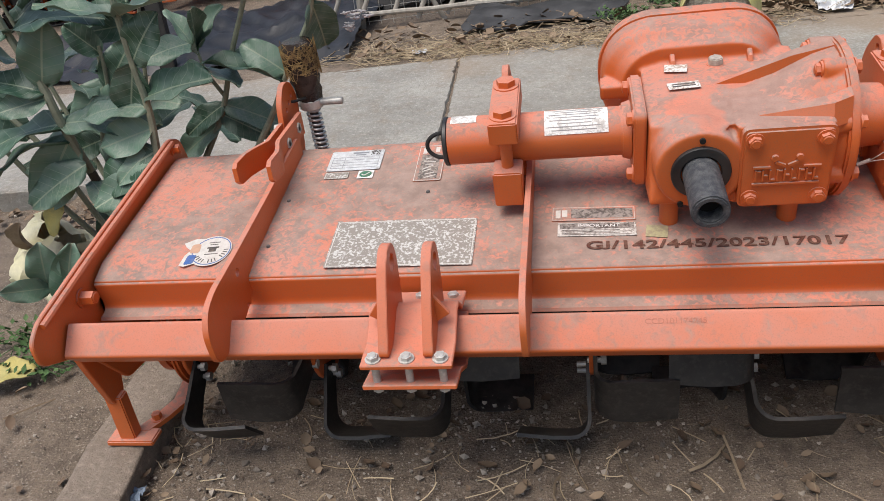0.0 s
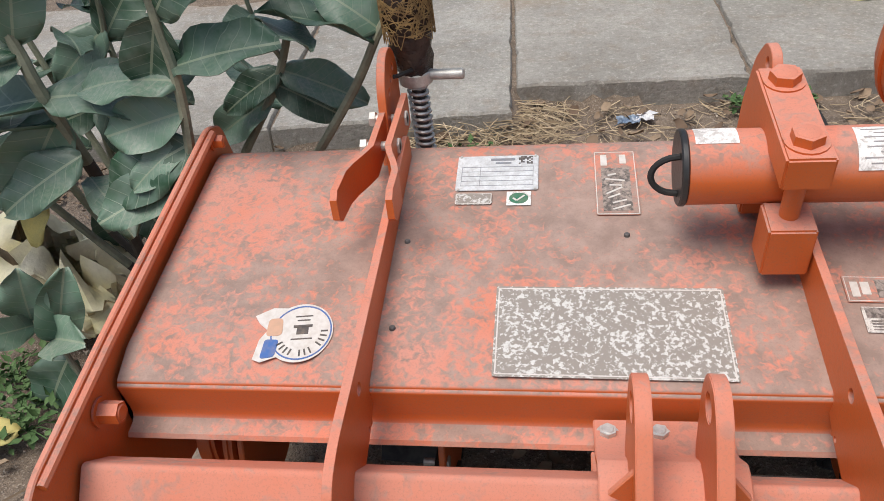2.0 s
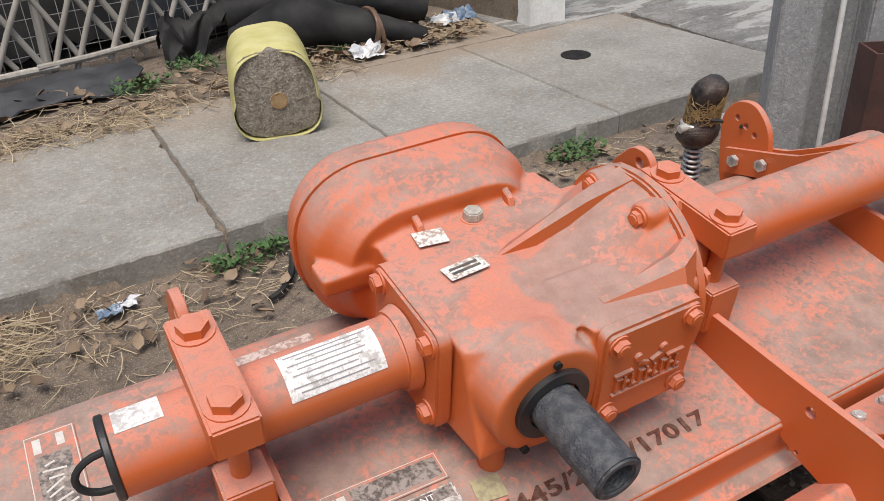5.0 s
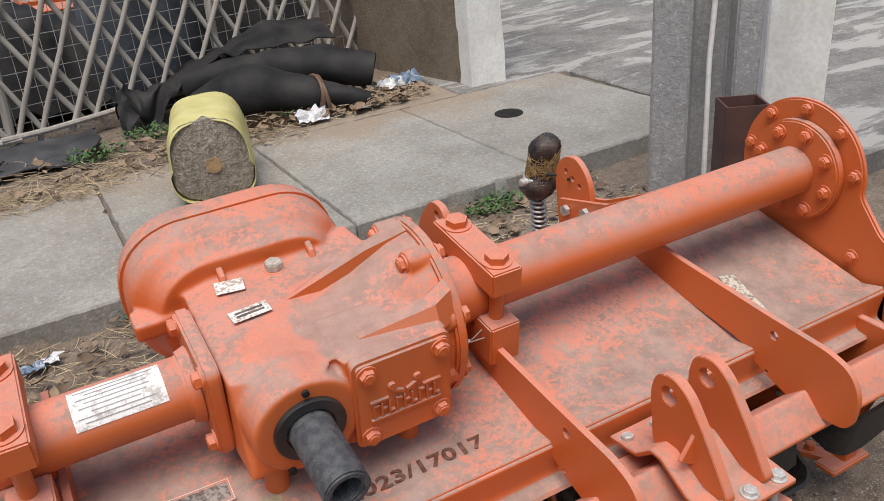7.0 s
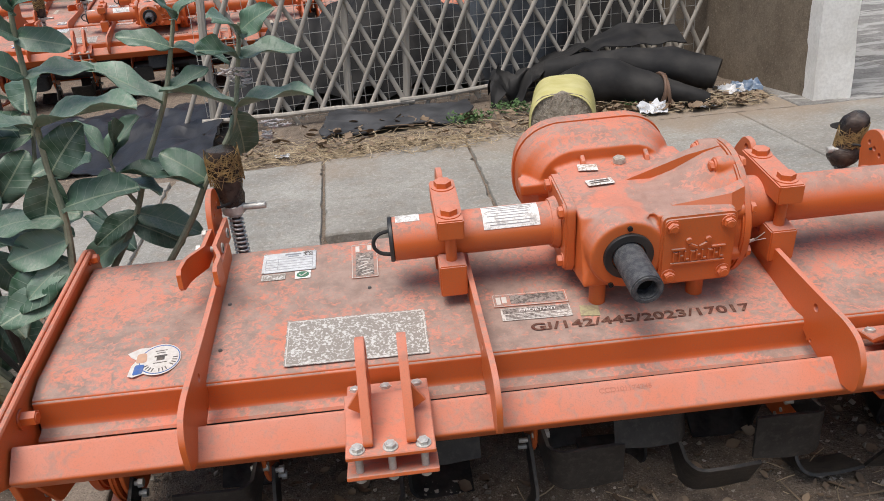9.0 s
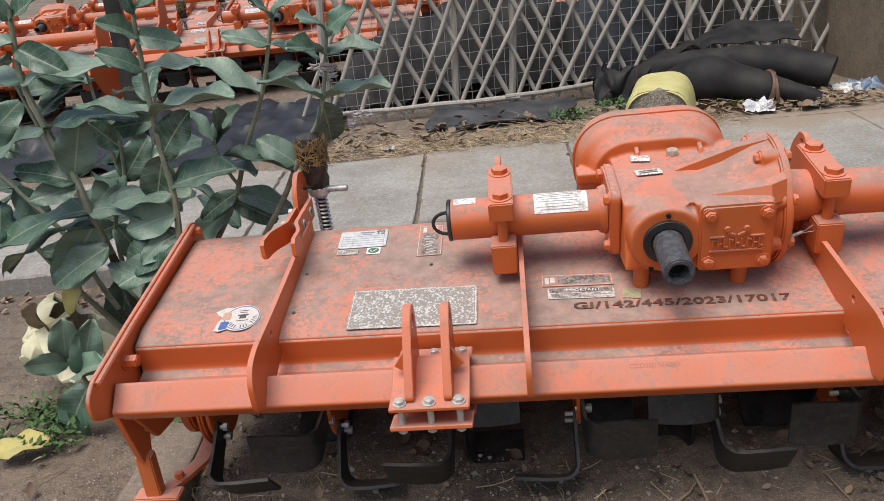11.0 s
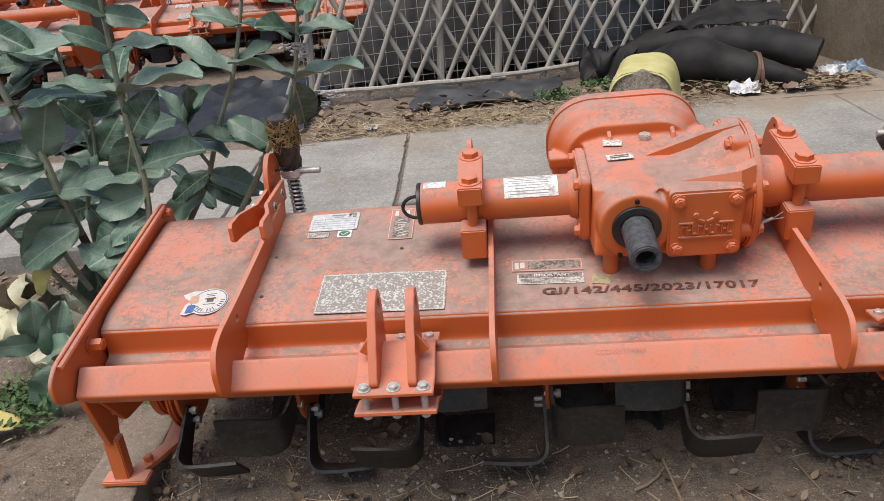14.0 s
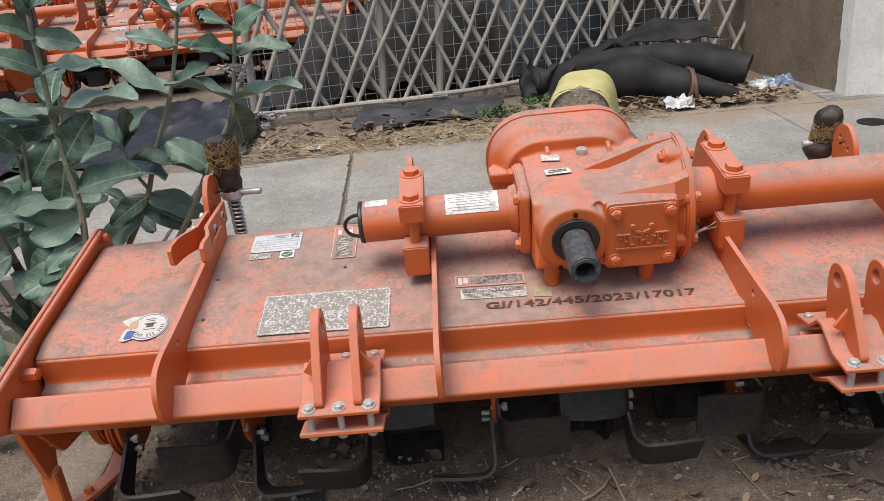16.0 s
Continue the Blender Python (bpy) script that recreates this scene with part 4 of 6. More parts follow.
def add_labels(root):
    rnd = random.Random(21)
    st = sticker("warning_sticker", 0.306, 0.153, FLAKED, on_hood(-0.223, 1.401), root, "large worn sticker, its white print flaked away")
    part("border", outline(B(), 0.300, 0.147), WHITE_INK, st)
    np_ = sticker("nameplate", 0.132, 0.086, ALUMINIUM, on_hood(-0.386, 1.722, 0.002), root, "riveted grey aluminium nameplate")
    bm = B()
    for k in range(5):
        rect(bm, -0.058, -0.032 + k * 0.0115, 0.058, -0.0312 + k * 0.0115, 0.0, 0.0012)
    rect(bm, -0.058, -0.032, -0.0572, 0.016, 0.0, 0.0012)
    rect(bm, -0.028, -0.032, -0.0272, 0.016, 0.0, 0.0012)
    rect(bm, 0.0572, -0.032, 0.058, 0.016, 0.0, 0.0012)
    rect(bm, -0.012, 0.030, 0.028, 0.036, 0.0, 0.0012)
    rect(bm, -0.004, 0.022, 0.022, 0.026, 0.0, 0.0012)
    part("printing", bm, flat_mat("grey_blue_print", (0.20, 0.22, 0.25)), np_)
    bm = B()
    for i in range(7):
        for j in range(6):
            if rnd.random() < 0.55:
                rect(bm, 0.034 + i * 0.0033, 0.021 + j * 0.0033, 0.037 + i * 0.0033, 0.024 + j * 0.0033, 0.0, 0.0012)
    tagged(part("printed_square", bm, BLACK_INK, np_), kind="stuff")
    for x in (-0.061, 0.061):
        for y in (-0.041, 0.041):
            part("rivet", rod(B(), (x, y, 0), (x, y, 0.0025), 0.003, 0.002, 10), STEEL, np_)
    s2 = sticker("small_sticker", 0.058, 0.026, FLAKED, on_hood(-0.421, 1.660), root, "small worn white sticker")
    part("border", outline(B(), 0.056, 0.024, 0.001), WHITE_INK, s2)
    s3 = sticker("check_sticker", 0.038, 0.032, DUSTY_WHITE, on_hood(-0.350, 1.660), root, "white sticker with a green round tick mark", 0.001)
    bm = plate(B(), [(x * 1.2, y) for x, y in circle((0, 0), 0.0125, 24)], 0.0008, 0.0014, "z")
    tick = part("green_disc", bm, GREEN_INK, s3)
    bm = box(B(), (0.003, 0.0, 0.0016), (0.017, 0.003, 0.0006), (0, 0, 45))
    box(bm, (-0.006, -0.003, 0.0016), (0.008, 0.003, 0.0006), (0, 0, -45))
    part("tick", bm, WHITE_INK, tick)
    k1 = sticker("hazard_sticker", 0.066, 0.150, ORANGE_DECK, on_hood(-0.199, 1.694), root, "narrow clear hazard sticker with white outline")
    bm = outline(B(), 0.063, 0.147, 0.0012)
    rect(bm, -0.022, 0.040, -0.012, 0.066, 0.0, 0.0012)
    rect(bm, 0.008, 0.044, 0.018, 0.066, 0.0, 0.0012)
    part("printing", bm, WHITE_INK, k1)
    bm = rect(B(), -0.022, -0.066, 0.022, 0.034, 0.0, 0.0011)
    pic = part("pictogram", bm, worn_mat("worn_dark_print", 150, 0.42, 0.58, (0.34, 0.28, 0.24), (0.10, 0.085, 0.075)), k1)
    bm = B()
    for k in range(7):
        y = -0.058 + k * 0.0125
        box(bm, (rnd.uniform(-0.006, 0.006), y, 0.0014), (rnd.uniform(0.012, 0.03), 0.003, 0.0006), (0, 0, rnd.uniform(-40, 40)))
    part("pictogram_lines", bm, WHITE_INK, pic)
    for x, y, w, h, dark in ((0.171, 1.476, 0.170, 0.046, True), (0.176, 1.425, 0.156, 0.042, False)):
        c = sticker("instruction_label", w, h, ORANGE_DECK if dark else worn_mat("dulled_white_label", 140, 0.42, 0.54, (0.62, 0.59, 0.55), (0.25, 0.21, 0.185)), on_hood(x, y, turn=-1.0), root, "clear instruction label with worn print" if dark else "white instruction label with a black heading", 0.001)
        bm = outline(B(), w - 0.004, h - 0.004, 0.0009)
        if dark:
            rect(bm, -w / 2 + 0.008, -0.014, -w / 2 + 0.018, 0.012, 0.0, 0.0012)
            rect(bm, -w / 2 + 0.021, -0.010, -w / 2 + 0.032, 0.012, 0.0, 0.0012)
        part("border", bm, WHITE_INK, c)
        bm = B()
        if dark:
            rect(bm, -w / 2 + 0.040, -0.015, w / 2 - 0.006, 0.016, 0.0, 0.0010)
        else:
            rect(bm, -w / 2 + 0.004, 0.002, w / 2 - 0.004, 0.019, 0.0, 0.0012)
            for k in range(4):
                rect(bm, -w / 2 + 0.008, -0.0175 + k * 0.0046, w / 2 - 0.012 - 0.02 * (k % 2), -0.0155 + k * 0.0046, 0.0, 0.0012)
        part("printing", bm, WORN_BLACK, c)
        if not dark:
            lettering("IMPORTANT", 0.013, 0.084, DUSTY_WHITE, pose(0.004, 0.0105, 0.0016), c)
    sticker("approval_sticker", 0.042, 0.036, GREENISH, on_hood(0.293, 1.414, turn=-8), root, "small yellow-green approval sticker", 0.001)
    sticker("rear_label", 0.13, 0.05, worn_mat("dull_pink_label", 110, 0.44, 0.54, (0.6, 0.5, 0.46), (0.36, 0.24, 0.2)), on_hood(0.125, 1.755), root, "worn pale label at the back of the hood")
    lettering("GJ/142/445/2023/17017", 0.034, 0.488, STENCIL, on_hood(0.397, 1.375, 0.002), root, "stencilled_number", 1.06, 0.0009, True)
    sticker("side_label", 0.036, 0.165, worn_mat("grey_foil_label", 120, 0.42, 0.52, (0.55, 0.5, 0.42), (0.2, 0.17, 0.13)), on_hood(1.306, 1.425, turn=-10), root, "worn grey foil label beside a rib")
    # round helpline sticker with a cut-out shape beside the disc
    shape = [(x * 1.0, y) for x, y in circle((0.012, 0.0), 0.056, 30, 118, -128)] + [(-0.048, -0.052), (-0.062, -0.046), (-0.056, -0.010), (-0.044, 0.008), (-0.060, 0.022), (-0.070, 0.038), (-0.040, 0.052)]
    bm = plate(B(), shape, 0.0, 0.0008, "z")
    lg = part("round_sticker", bm, WHITE_INK, root, "round white helpline sticker with dark blue ring")
    lg.matrix_basis = on_hood(-0.652, 1.389, 0.0012, 6) @ Matrix.Diagonal((0.82, 0.92, 1, 1))
    bm = plate(B(), circle((0.014, 0), 0.052, 40), 0.0008, 0.0013, "z", [circle((0.014, 0), 0.0495, 40)])
    part("ring", bm, BLUE_INK, lg)
    bm = B()
    for k in range(13):
        a = radians(-150 + 150 * k / 12)
        if k in (4, 8):
            continue
        box(bm, (0.014 + 0.0395 * math.cos(a), 0.0395 * math.sin(a), 0.0011), (0.0028, 0.012, 0.0006), (0, 0, math.degrees(a) - 90))
    rect(bm, 0.006, -0.004, 0.026, 0.010, 0.0008, 0.0014)
    rect(bm, 0.000, 0.009, 0.032, 0.014, 0.0008, 0.0014)
    for y, w in ((0.030, 0.03), (0.022, 0.022), (-0.014, 0.036)):
        rect(bm, 0.016 - w / 2, y, 0.016 + w / 2, y + 0.0022, 0.0008, 0.0014)
    part("printed_bar", bm, BLACK_INK, lg)
    bm = plate(B(), rounded([(-0.050, -0.046), (-0.026, -0.044), (-0.022, -0.012), (-0.046, -0.010)], 0.006), 0.0008, 0.0014, "z")
    part("blue_patch", bm, BLUE_INK, lg)
    bm = plate(B(), rounded([(-0.046, -0.004), (-0.018, -0.004), (-0.020, 0.030), (-0.044, 0.030)], 0.008), 0.0008, 0.0014, "z")
    part("tan_patch", bm, flat_mat("tan_print", (0.55, 0.33, 0.22)), lg)
    # stamped number on the beam's upper face, its shade painted as darker flat letters
    f = Matrix.Translation((0.304, 1.1815, 0.4576)) @ pose(0, 0, 0, 47)
    lettering("CCD101174245", 0.014, 0.106, flat_mat("stamped_shadow", (0.45, 0.15, 0.09)), f, root, "stamped_number")

    def on_tube(name, x0, x1, a0, a1, r, mat, label):
        """A label wrapped round the axle tube between two angles, measured from straight up to the front."""
        bm, rows = B(), []
        for k in range(9):
            a = radians(a0 + (a1 - a0) * k / 8)
            rows.append([(x, AX_Y - rr * math.sin(a), AX_Z + rr * math.cos(a)) for x, rr in ((x0, r), (x1, r), (x1, r + 0.0009), (x0, r + 0.0009))])
        return part(name, loft(bm, rows), mat, root, label)
    tl = on_tube("tube_label", 0.080, 0.207, -4, 70, 0.0502, DUSTY_WHITE, "white paper label wrapped round the tube")
    bm = B()
    for k in range(8):
        a = radians(4 + 8 * k)
        w = rnd.uniform(0.03, 0.055)
        rr = 0.0514
        box(bm, (0.143 + rnd.uniform(-0.01, 0.01), AX_Y - rr * math.sin(a), AX_Z + rr * math.cos(a)), (2 * w, 0.0016, 0.0006), (math.degrees(a), 0, 0))
    part("printing", bm, flat_mat("grey_print", (0.30, 0.29, 0.29)), tl)
    on_tube("tube_label", -0.114, -0.060, -22, 24, 0.0502, DUSTY_WHITE, "small dusty paper label on the tube")
    gb = next(o for o in root.children if o.name.startswith("gearbox"))
    for x, y, z, w, h, a in ((0.354, 0.022, 0.0800, 0.062, 0.030, 4), (0.348, 0.109, 0.0752, 0.046, 0.036, -8)):
        o = sticker("gearbox_label", w, h, worn_mat("worn_oil_label", 140, 0.44, 0.52, (0.74, 0.71, 0.66), (0.38, 0.30, 0.24)), Matrix.Translation((x, y, z)) @ pose(0, 0, 0, -2.8, 0, a), gb, "small white oil label on the gearbox", 0.002)
        bm = B()
        for k in range(2):
            rect(bm, -w * 0.36, -0.006 + k * 0.009, w * 0.36, -0.001 + k * 0.009, 0.0, 0.0012)
        if w > 0.05:
            part("printing", bm, BLACK_INK, o)
        else:
            bm.free()
    # lead seal on a wire by the bearing housing
    part("seal_wire", sweep(B(), [(0.688, 1.512, 0.592), (0.705, 1.498, 0.606), (0.730, 1.486, 0.632), (0.752, 1.482, 0.640), (0.735, 1.470, 0.618), (0.700, 1.500, 0.600)], 0.0012, 5), STEEL, root, "thin seal wire")
    part("lead_seal", rod(B(), (0.684, 1.514, 0.588), (0.702, 1.502, 0.602), 0.0038, n=8), WHITE_INK, root)


add_labels(tiller)

# more tillers of the same make parked in a row behind the fence
for k, (x, y, a) in enumerate(((-2.05, 5.32, 9), (-4.75, 4.75, 7), (-2.3, 6.75, 5), (-5.0, 6.7, 7), (0.45, 6.6, 6), (-2.2, 8.2, 6), (-4.9, 8.3, 6))):
    o = copy_thing(tiller, pose(x, y, 0.06, 0, 0.5, a))
    tagged(o, "orange rotary tiller parked in the row behind", "rotary tiller", "parked tillers")

# ---- fence, wall and posts ----
def wood_mat(name, a, b):
    m = Mat(name, 0.85)
    mp = m.t.nodes.new("ShaderNodeMapping")
    mp.inputs["Scale"].default_value = (40, 40, 3)
    m.link(m.co, mp.inputs["Vector"])
    n = m.noise(1.0, 5, co=mp.outputs[0])
    c = m.mix(m.ramp(n, 0.35, 0.68), a, b)
    c = m.mix(m.math("MULTIPLY", m.rand(), 0.4), c, tuple(v * 0.55 for v in a))
    return m.color(c).bump(n, 0.4).m


SLAT = wood_mat("weathered_split_wood", (0.47, 0.435, 0.38), (0.30, 0.27, 0.23))
WIRE = speckled("galvanised_wire", (0.60, 0.58, 0.54), (0.40, 0.38, 0.34), 40, 0.6, 0.2)


def build_fence():
    top = thing("lattice_fence", (0, 5.31, 0.07), "weathered split-wood lattice fence backed with wire netting", "fence", rot=(0, 0, 7.5))
    rnd = random.Random(11)
    x0, x1, step = -0.92, 2.20, 0.178
    meshes = []
    for k in range(6):
        rings, w = [], rnd.uniform(0.0150, 0.0195)
        for i in range(7):
            z = -0.83 + 1.66 * i / 6
            off = rnd.uniform(-0.006, 0.006)
            bow = 0.004 * math.sin(2.1 * i + k)
            rings.append([(off + w * rnd.uniform(0.88, 1.1) * math.cos(math.tau * j / 8), bow + 0.012 * math.sin(math.tau * j / 8), z) for j in range(8)])
        meshes.append(mesh_of(loft(B(), rings), "slat", SLAT, 60))
    for s in (1, -1):
        n = int((x1 - x0 + 0.62) / step)
        for i in range(n):
            o = new("slat", rnd.choice(meshes))
            o.parent = top
            o.matrix_basis = pose(x0 - 0.12 + i * step + rnd.uniform(-0.03, 0.03), -0.013 * s, 0.79 + rnd.uniform(-0.06, 0.06), 0, s * (27 + rnd.uniform(-3, 3)), 0)
    for k, (xa, za, xb, zb) in enumerate(((-1.30, 0.11, 0.10, 0.08), (0.0, 0.09, 2.0, 0.16), (-1.3, 1.45, 2.0, 1.5))):
        pts = [(xa + (xb - xa) * i / 8, -0.035 + rnd.uniform(-0.006, 0.006), za + (zb - za) * i / 8 + rnd.uniform(-0.006, 0.006)) for i in range(9)]
        part("rail", sweep(B(), pts, [rnd.uniform(0.016, 0.021) for _ in pts], 8), SLAT, top)
    for x in (-1.24, -0.35, 0.05, 1.28, 1.98):
        pts = [(x + rnd.uniform(-0.01, 0.01) + 0.02 * i, 0.035, -0.06 + 1.55 * i / 5) for i in range(6)]
        part("post", sweep(B(), pts, [0.026] * 6, 8), SLAT, top)
    bm = B()
    for i in range(44):
        x = x0 - 0.35 + (x1 - x0 + 0.35) * i / 43
        sweep(bm, [(x, 0.05, 0.02), (x + 0.01, 0.055, 0.75), (x, 0.05, 1.5)], 0.0024, 4)
    for i in range(17):
        z = 0.04 + 1.44 * i / 16
        sweep(bm, [(x0 - 0.35, 0.05, z), (0, 0.057, z + 0.01), (x1, 0.05, z)], 0.0024, 4)
    tagged(part("wire_netting", bm, WIRE, top), kind="stuff")
    return top


build_fence()


def build_wall():
    bm = B()
    a, b = Vector((2.12, 6.20)), Vector((2.485, 4.62))
    n, m = 20, 24
    d = (b - a).normalized()
    side = Vector((d.y, -d.x)) * -1
    grid = []
    for j in range(m + 1):
        row = []
        for i in range(n + 1):
            p = a + (b - a) * i / n
            z = 2.6 * j / m
            o = 0.012 * noise.noise((p.x * 5, p.y * 5, z * 5)) + 0.006 * noise.noise((p.x * 20, p.y * 20, z * 20))
            row.append(bm.verts.new((p.x - side.x * o, p.y - side.y * o, z)))
        grid.append(row)
    for j in range(m):
        for i in range(n):
            bm.faces.new((grid[j][i], grid[j][i + 1], grid[j + 1][i + 1], grid[j + 1][i]))
    out = bmesh.ops.extrude_face_region(bm, geom=bm.faces[:])
    away = Vector((-d.y, d.x, 0))
    if away.y < 0:
        away = -away
    bmesh.ops.translate(bm, vec=away * 0.22, verts=[v for v in out["geom"] if isinstance(v, bmesh.types.BMVert)])
    solid("wall_plaster", bm, WALL_MAT, "stained brown plastered wall beside the fence", "wall", kind="structure")
    bm = B()
    rnd = random.Random(3)
    rings = []
    for j in range(24):
        z = 0.03 + 2.8 * j / 23
        ring = []
        for x, y in [(2.60 + 0.115 * u, 4.62 + 0.125 * v) for u, v in ((-1, -1), (0, -1), (1, -1), (1, 0), (1, 1), (0, 1), (-1, 1), (-1, 0))]:
            ring.append((x + rnd.uniform(-0.006, 0.006), y + rnd.uniform(-0.006, 0.006), z))
        rings.append(ring)
    solid("white_pillar", bevel(loft(bm, rings), 0.008, 1), WHITE_WASH, "whitewashed masonry pillar with flaking paint", "pillar", kind="structure", sharp=50)


build_wall()


def build_pole():
    """Cast concrete posts by the yard, with a pipe in the recess."""
    post = thing("concrete_post", (2.085, 2.33, 0.0), "grey cast concrete post with a recess", "post", rot=(0, 0, -42))
    h = 3.5
    out = [(-0.16, -0.08), (-0.045, -0.08), (-0.03, 0.0), (0.07, 0.0), (0.085, -0.08), (0.16, -0.08), (0.16, 0.10), (-0.16, 0.10)]
    part("shaft", bevel(plate(B(), out, -0.06, h, "z"), 0.006), GREY_POST, post)
    part("pipe", sweep(B(), [(0.025, -0.035, -0.02), (0.02, -0.045, 0.2), (0.015, -0.035, 0.7), (0.03, -0.04, 1.1), (0.02, -0.03, 1.8), (0.025, -0.03, 3.4)], 0.0085, 10), WHITE_WASH, post, "pale plastic conduit")
    solid("white_post", bevel(box(B(), (2.73, 2.51, 1.7), (0.22, 0.22, 3.5), (0, 0, -42)), 0.006), WHITE_WASH, "pale painted post beside the concrete post", "post", kind="structure")
    rings = []
    for k, z in ((0.9, -0.01), (1.0, 0.40), (1.0, 0.645), (0.9, 0.645), (0.8, 0.10)):
        rings.append([tuple(pose(1.945, 2.04, 0, 0, 0, -30) @ Vector((0.060 * sx * k, 0.055 * sy * k, z))) for sx, sy in ((-1, -1), (1, -1), (1, 1), (-1, 1))])
    solid("metal_bin", bevel(loft(B(), rings), 0.003, 1), speckled("brown_red_oxide", (0.10, 0.045, 0.035), (0.06, 0.03, 0.025), 12, 0.6), "tall dark red-brown open sheet metal box on the soil", "box")


build_pole()


def build_drum():
    """A dented dark plastic drum behind the fence, near the added heap of dark sheeting."""
    rings = []
    for z, r in ((0.0, 0.30), (0.08, 0.34), (0.4, 0.36), (0.7, 0.35), (0.95, 0.30), (1.05, 0.2), (1.08, 0.05)):
        rings.append([(0.95 + r * math.cos(a) * (1 + 0.05 * math.sin(3 * a)), 5.86 + r * math.sin(a), 0.04 + z) for a in [math.tau * i / 28 for i in range(28)]])
    solid("covered_drum", loft(B(), rings), speckled("grey_blue_tarpaulin", (0.10, 0.115, 0.13), (0.055, 0.06, 0.07), 6, 0.7, bump=0.5), "drum under grey-blue tarpaulin behind the fence", "drum", sharp=60)


build_drum()


# ---- shrub ----
def leaf_mat():
    m = Mat("dusty_grey_green_leaf", 0.44)
    x = m.t.nodes.new("ShaderNodeSeparateXYZ")
    m.link(m.co, x.inputs[0])
    ay = m.math("ABSOLUTE", x.outputs["Y"])
    rib = m.math("LESS_THAN", ay, 0.0022)
    wave = m.math("SINE", m.math("SUBTRACT", m.math("MULTIPLY", x.outputs["X"], 240.0), m.math("MULTIPLY", ay, 170.0)))
    vein = m.ramp(wave, 0.955, 1.0)
    n1, n2 = m.noise(24, 4), m.noise(140, 3)
    base = m.mix(m.rand(), (0.018, 0.064, 0.030), (0.145, 0.250, 0.175))
    base = m.mix(m.math("MULTIPLY", m.ramp(n1, 0.40, 0.66), 0.5), base, (0.165, 0.220, 0.180))
    c = m.mix(m.math("MULTIPLY", vein, 0.5), base, (0.24, 0.29, 0.22))
    c = m.mix(m.math("MULTIPLY", rib, 0.75), c, (0.27, 0.32, 0.22))
    dust = m.math("MULTIPLY", m.math("MULTIPLY", m.ramp(n2, 0.38, 0.62), m.up(0.3, 0.85)), m.math("MULTIPLY", m.rand(), 0.5))
    m.b.inputs["Specular IOR Level"].default_value = 0.5
    return m.color(m.mix(dust, c, (0.33, 0.325, 0.275))).bump(m.math("ADD", n1, m.math("MULTIPLY", vein, 0.5)), 0.35, 0.004).m


LEAF = leaf_mat()
STEM = speckled("pale_green_stem", (0.27, 0.285, 0.20), (0.18, 0.19, 0.135), 25, 0.8)
BARK = speckled("dark_woody_stem", (0.075, 0.065, 0.052), (0.045, 0.04, 0.033), 25, 0.85)
YELLOW_LEAF = speckled("yellowed_leaf", (0.50, 0.42, 0.13), (0.40, 0.36, 0.14), 20, 0.7)
PETAL = speckled("pale_mauve_petal", (0.58, 0.55, 0.52), (0.42, 0.38, 0.4), 60, 0.7)
DRY_LEAF = speckled("dry_brown_leaf", (0.24, 0.165, 0.105), (0.33, 0.25, 0.17), 15, 0.85)


def leaf_mesh(length, width, fold, droop, mat, name="leaf", ragged=0.0, seed=0):
    """A broad oval leaf along x, folded at the midrib, with thickness."""
    rnd = random.Random(seed)
    n, m = 11, 4
    bm = B()
    top, bot = [], []
    for i in range(n + 1):
        t = i / n
        w = width * 0.5 * (math.sin(math.pi * min(1, t * 0.94 + 0.06) ** 1.06) ** 0.48) if 0 < i < n else (0.010 if i else 0.012)
        z0 = -droop * length * t * t + 0.1 * length * t
        rt, rb = [], []
        for j in range(-m, m + 1):
            s = j / m
            y = w * s * (1 + ragged * rnd.uniform(-0.3, 0.1) * (abs(j) == m))
            z = z0 + fold * abs(y) + 0.009 * math.sin(t * 11 + s * 3 + seed) * abs(s)
            rt.append(bm.verts.new((length * t, y, z)))
            rb.append(bm.verts.new((length * t, y, z - 0.0012)))
        top.append(rt)
        bot.append(rb)
    k = 2 * m
    for i in range(n):
        for j in range(k):
            bm.faces.new((top[i][j], top[i + 1][j], top[i + 1][j + 1], top[i][j + 1]))
            bm.faces.new((bot[i][j], bot[i][j + 1], bot[i + 1][j + 1], bot[i + 1][j]))
        bm.faces.new((top[i][0], bot[i][0], bot[i + 1][0], top[i + 1][0]))
        bm.faces.new((top[i][k], top[i + 1][k], bot[i + 1][k], bot[i][k]))
    for row, other in ((top[0], bot[0]), (top[-1], bot[-1])):
        for j in range(k):
            bm.faces.new((row[j], row[j + 1], other[j + 1], other[j]))
    return mesh_of(bm, name, mat, 80)


def bezier(pts, n):
    """A smooth line through points."""
    pts = [Vector(p) for p in pts]
    ext = [2 * pts[0] - pts[1]] + pts + [2 * pts[-1] - pts[-2]]
    out = []
    for i in range(1, len(ext) - 2):
        a, b, c, d = ext[i - 1:i + 3]
        for k in range(n):
            t = k / n
            out.append(0.5 * ((2 * b) + (c - a) * t + (2 * a - 5 * b + 4 * c - d) * t * t + (3 * b - a - 3 * c + d) * t ** 3))
    return out + [pts[-1]]


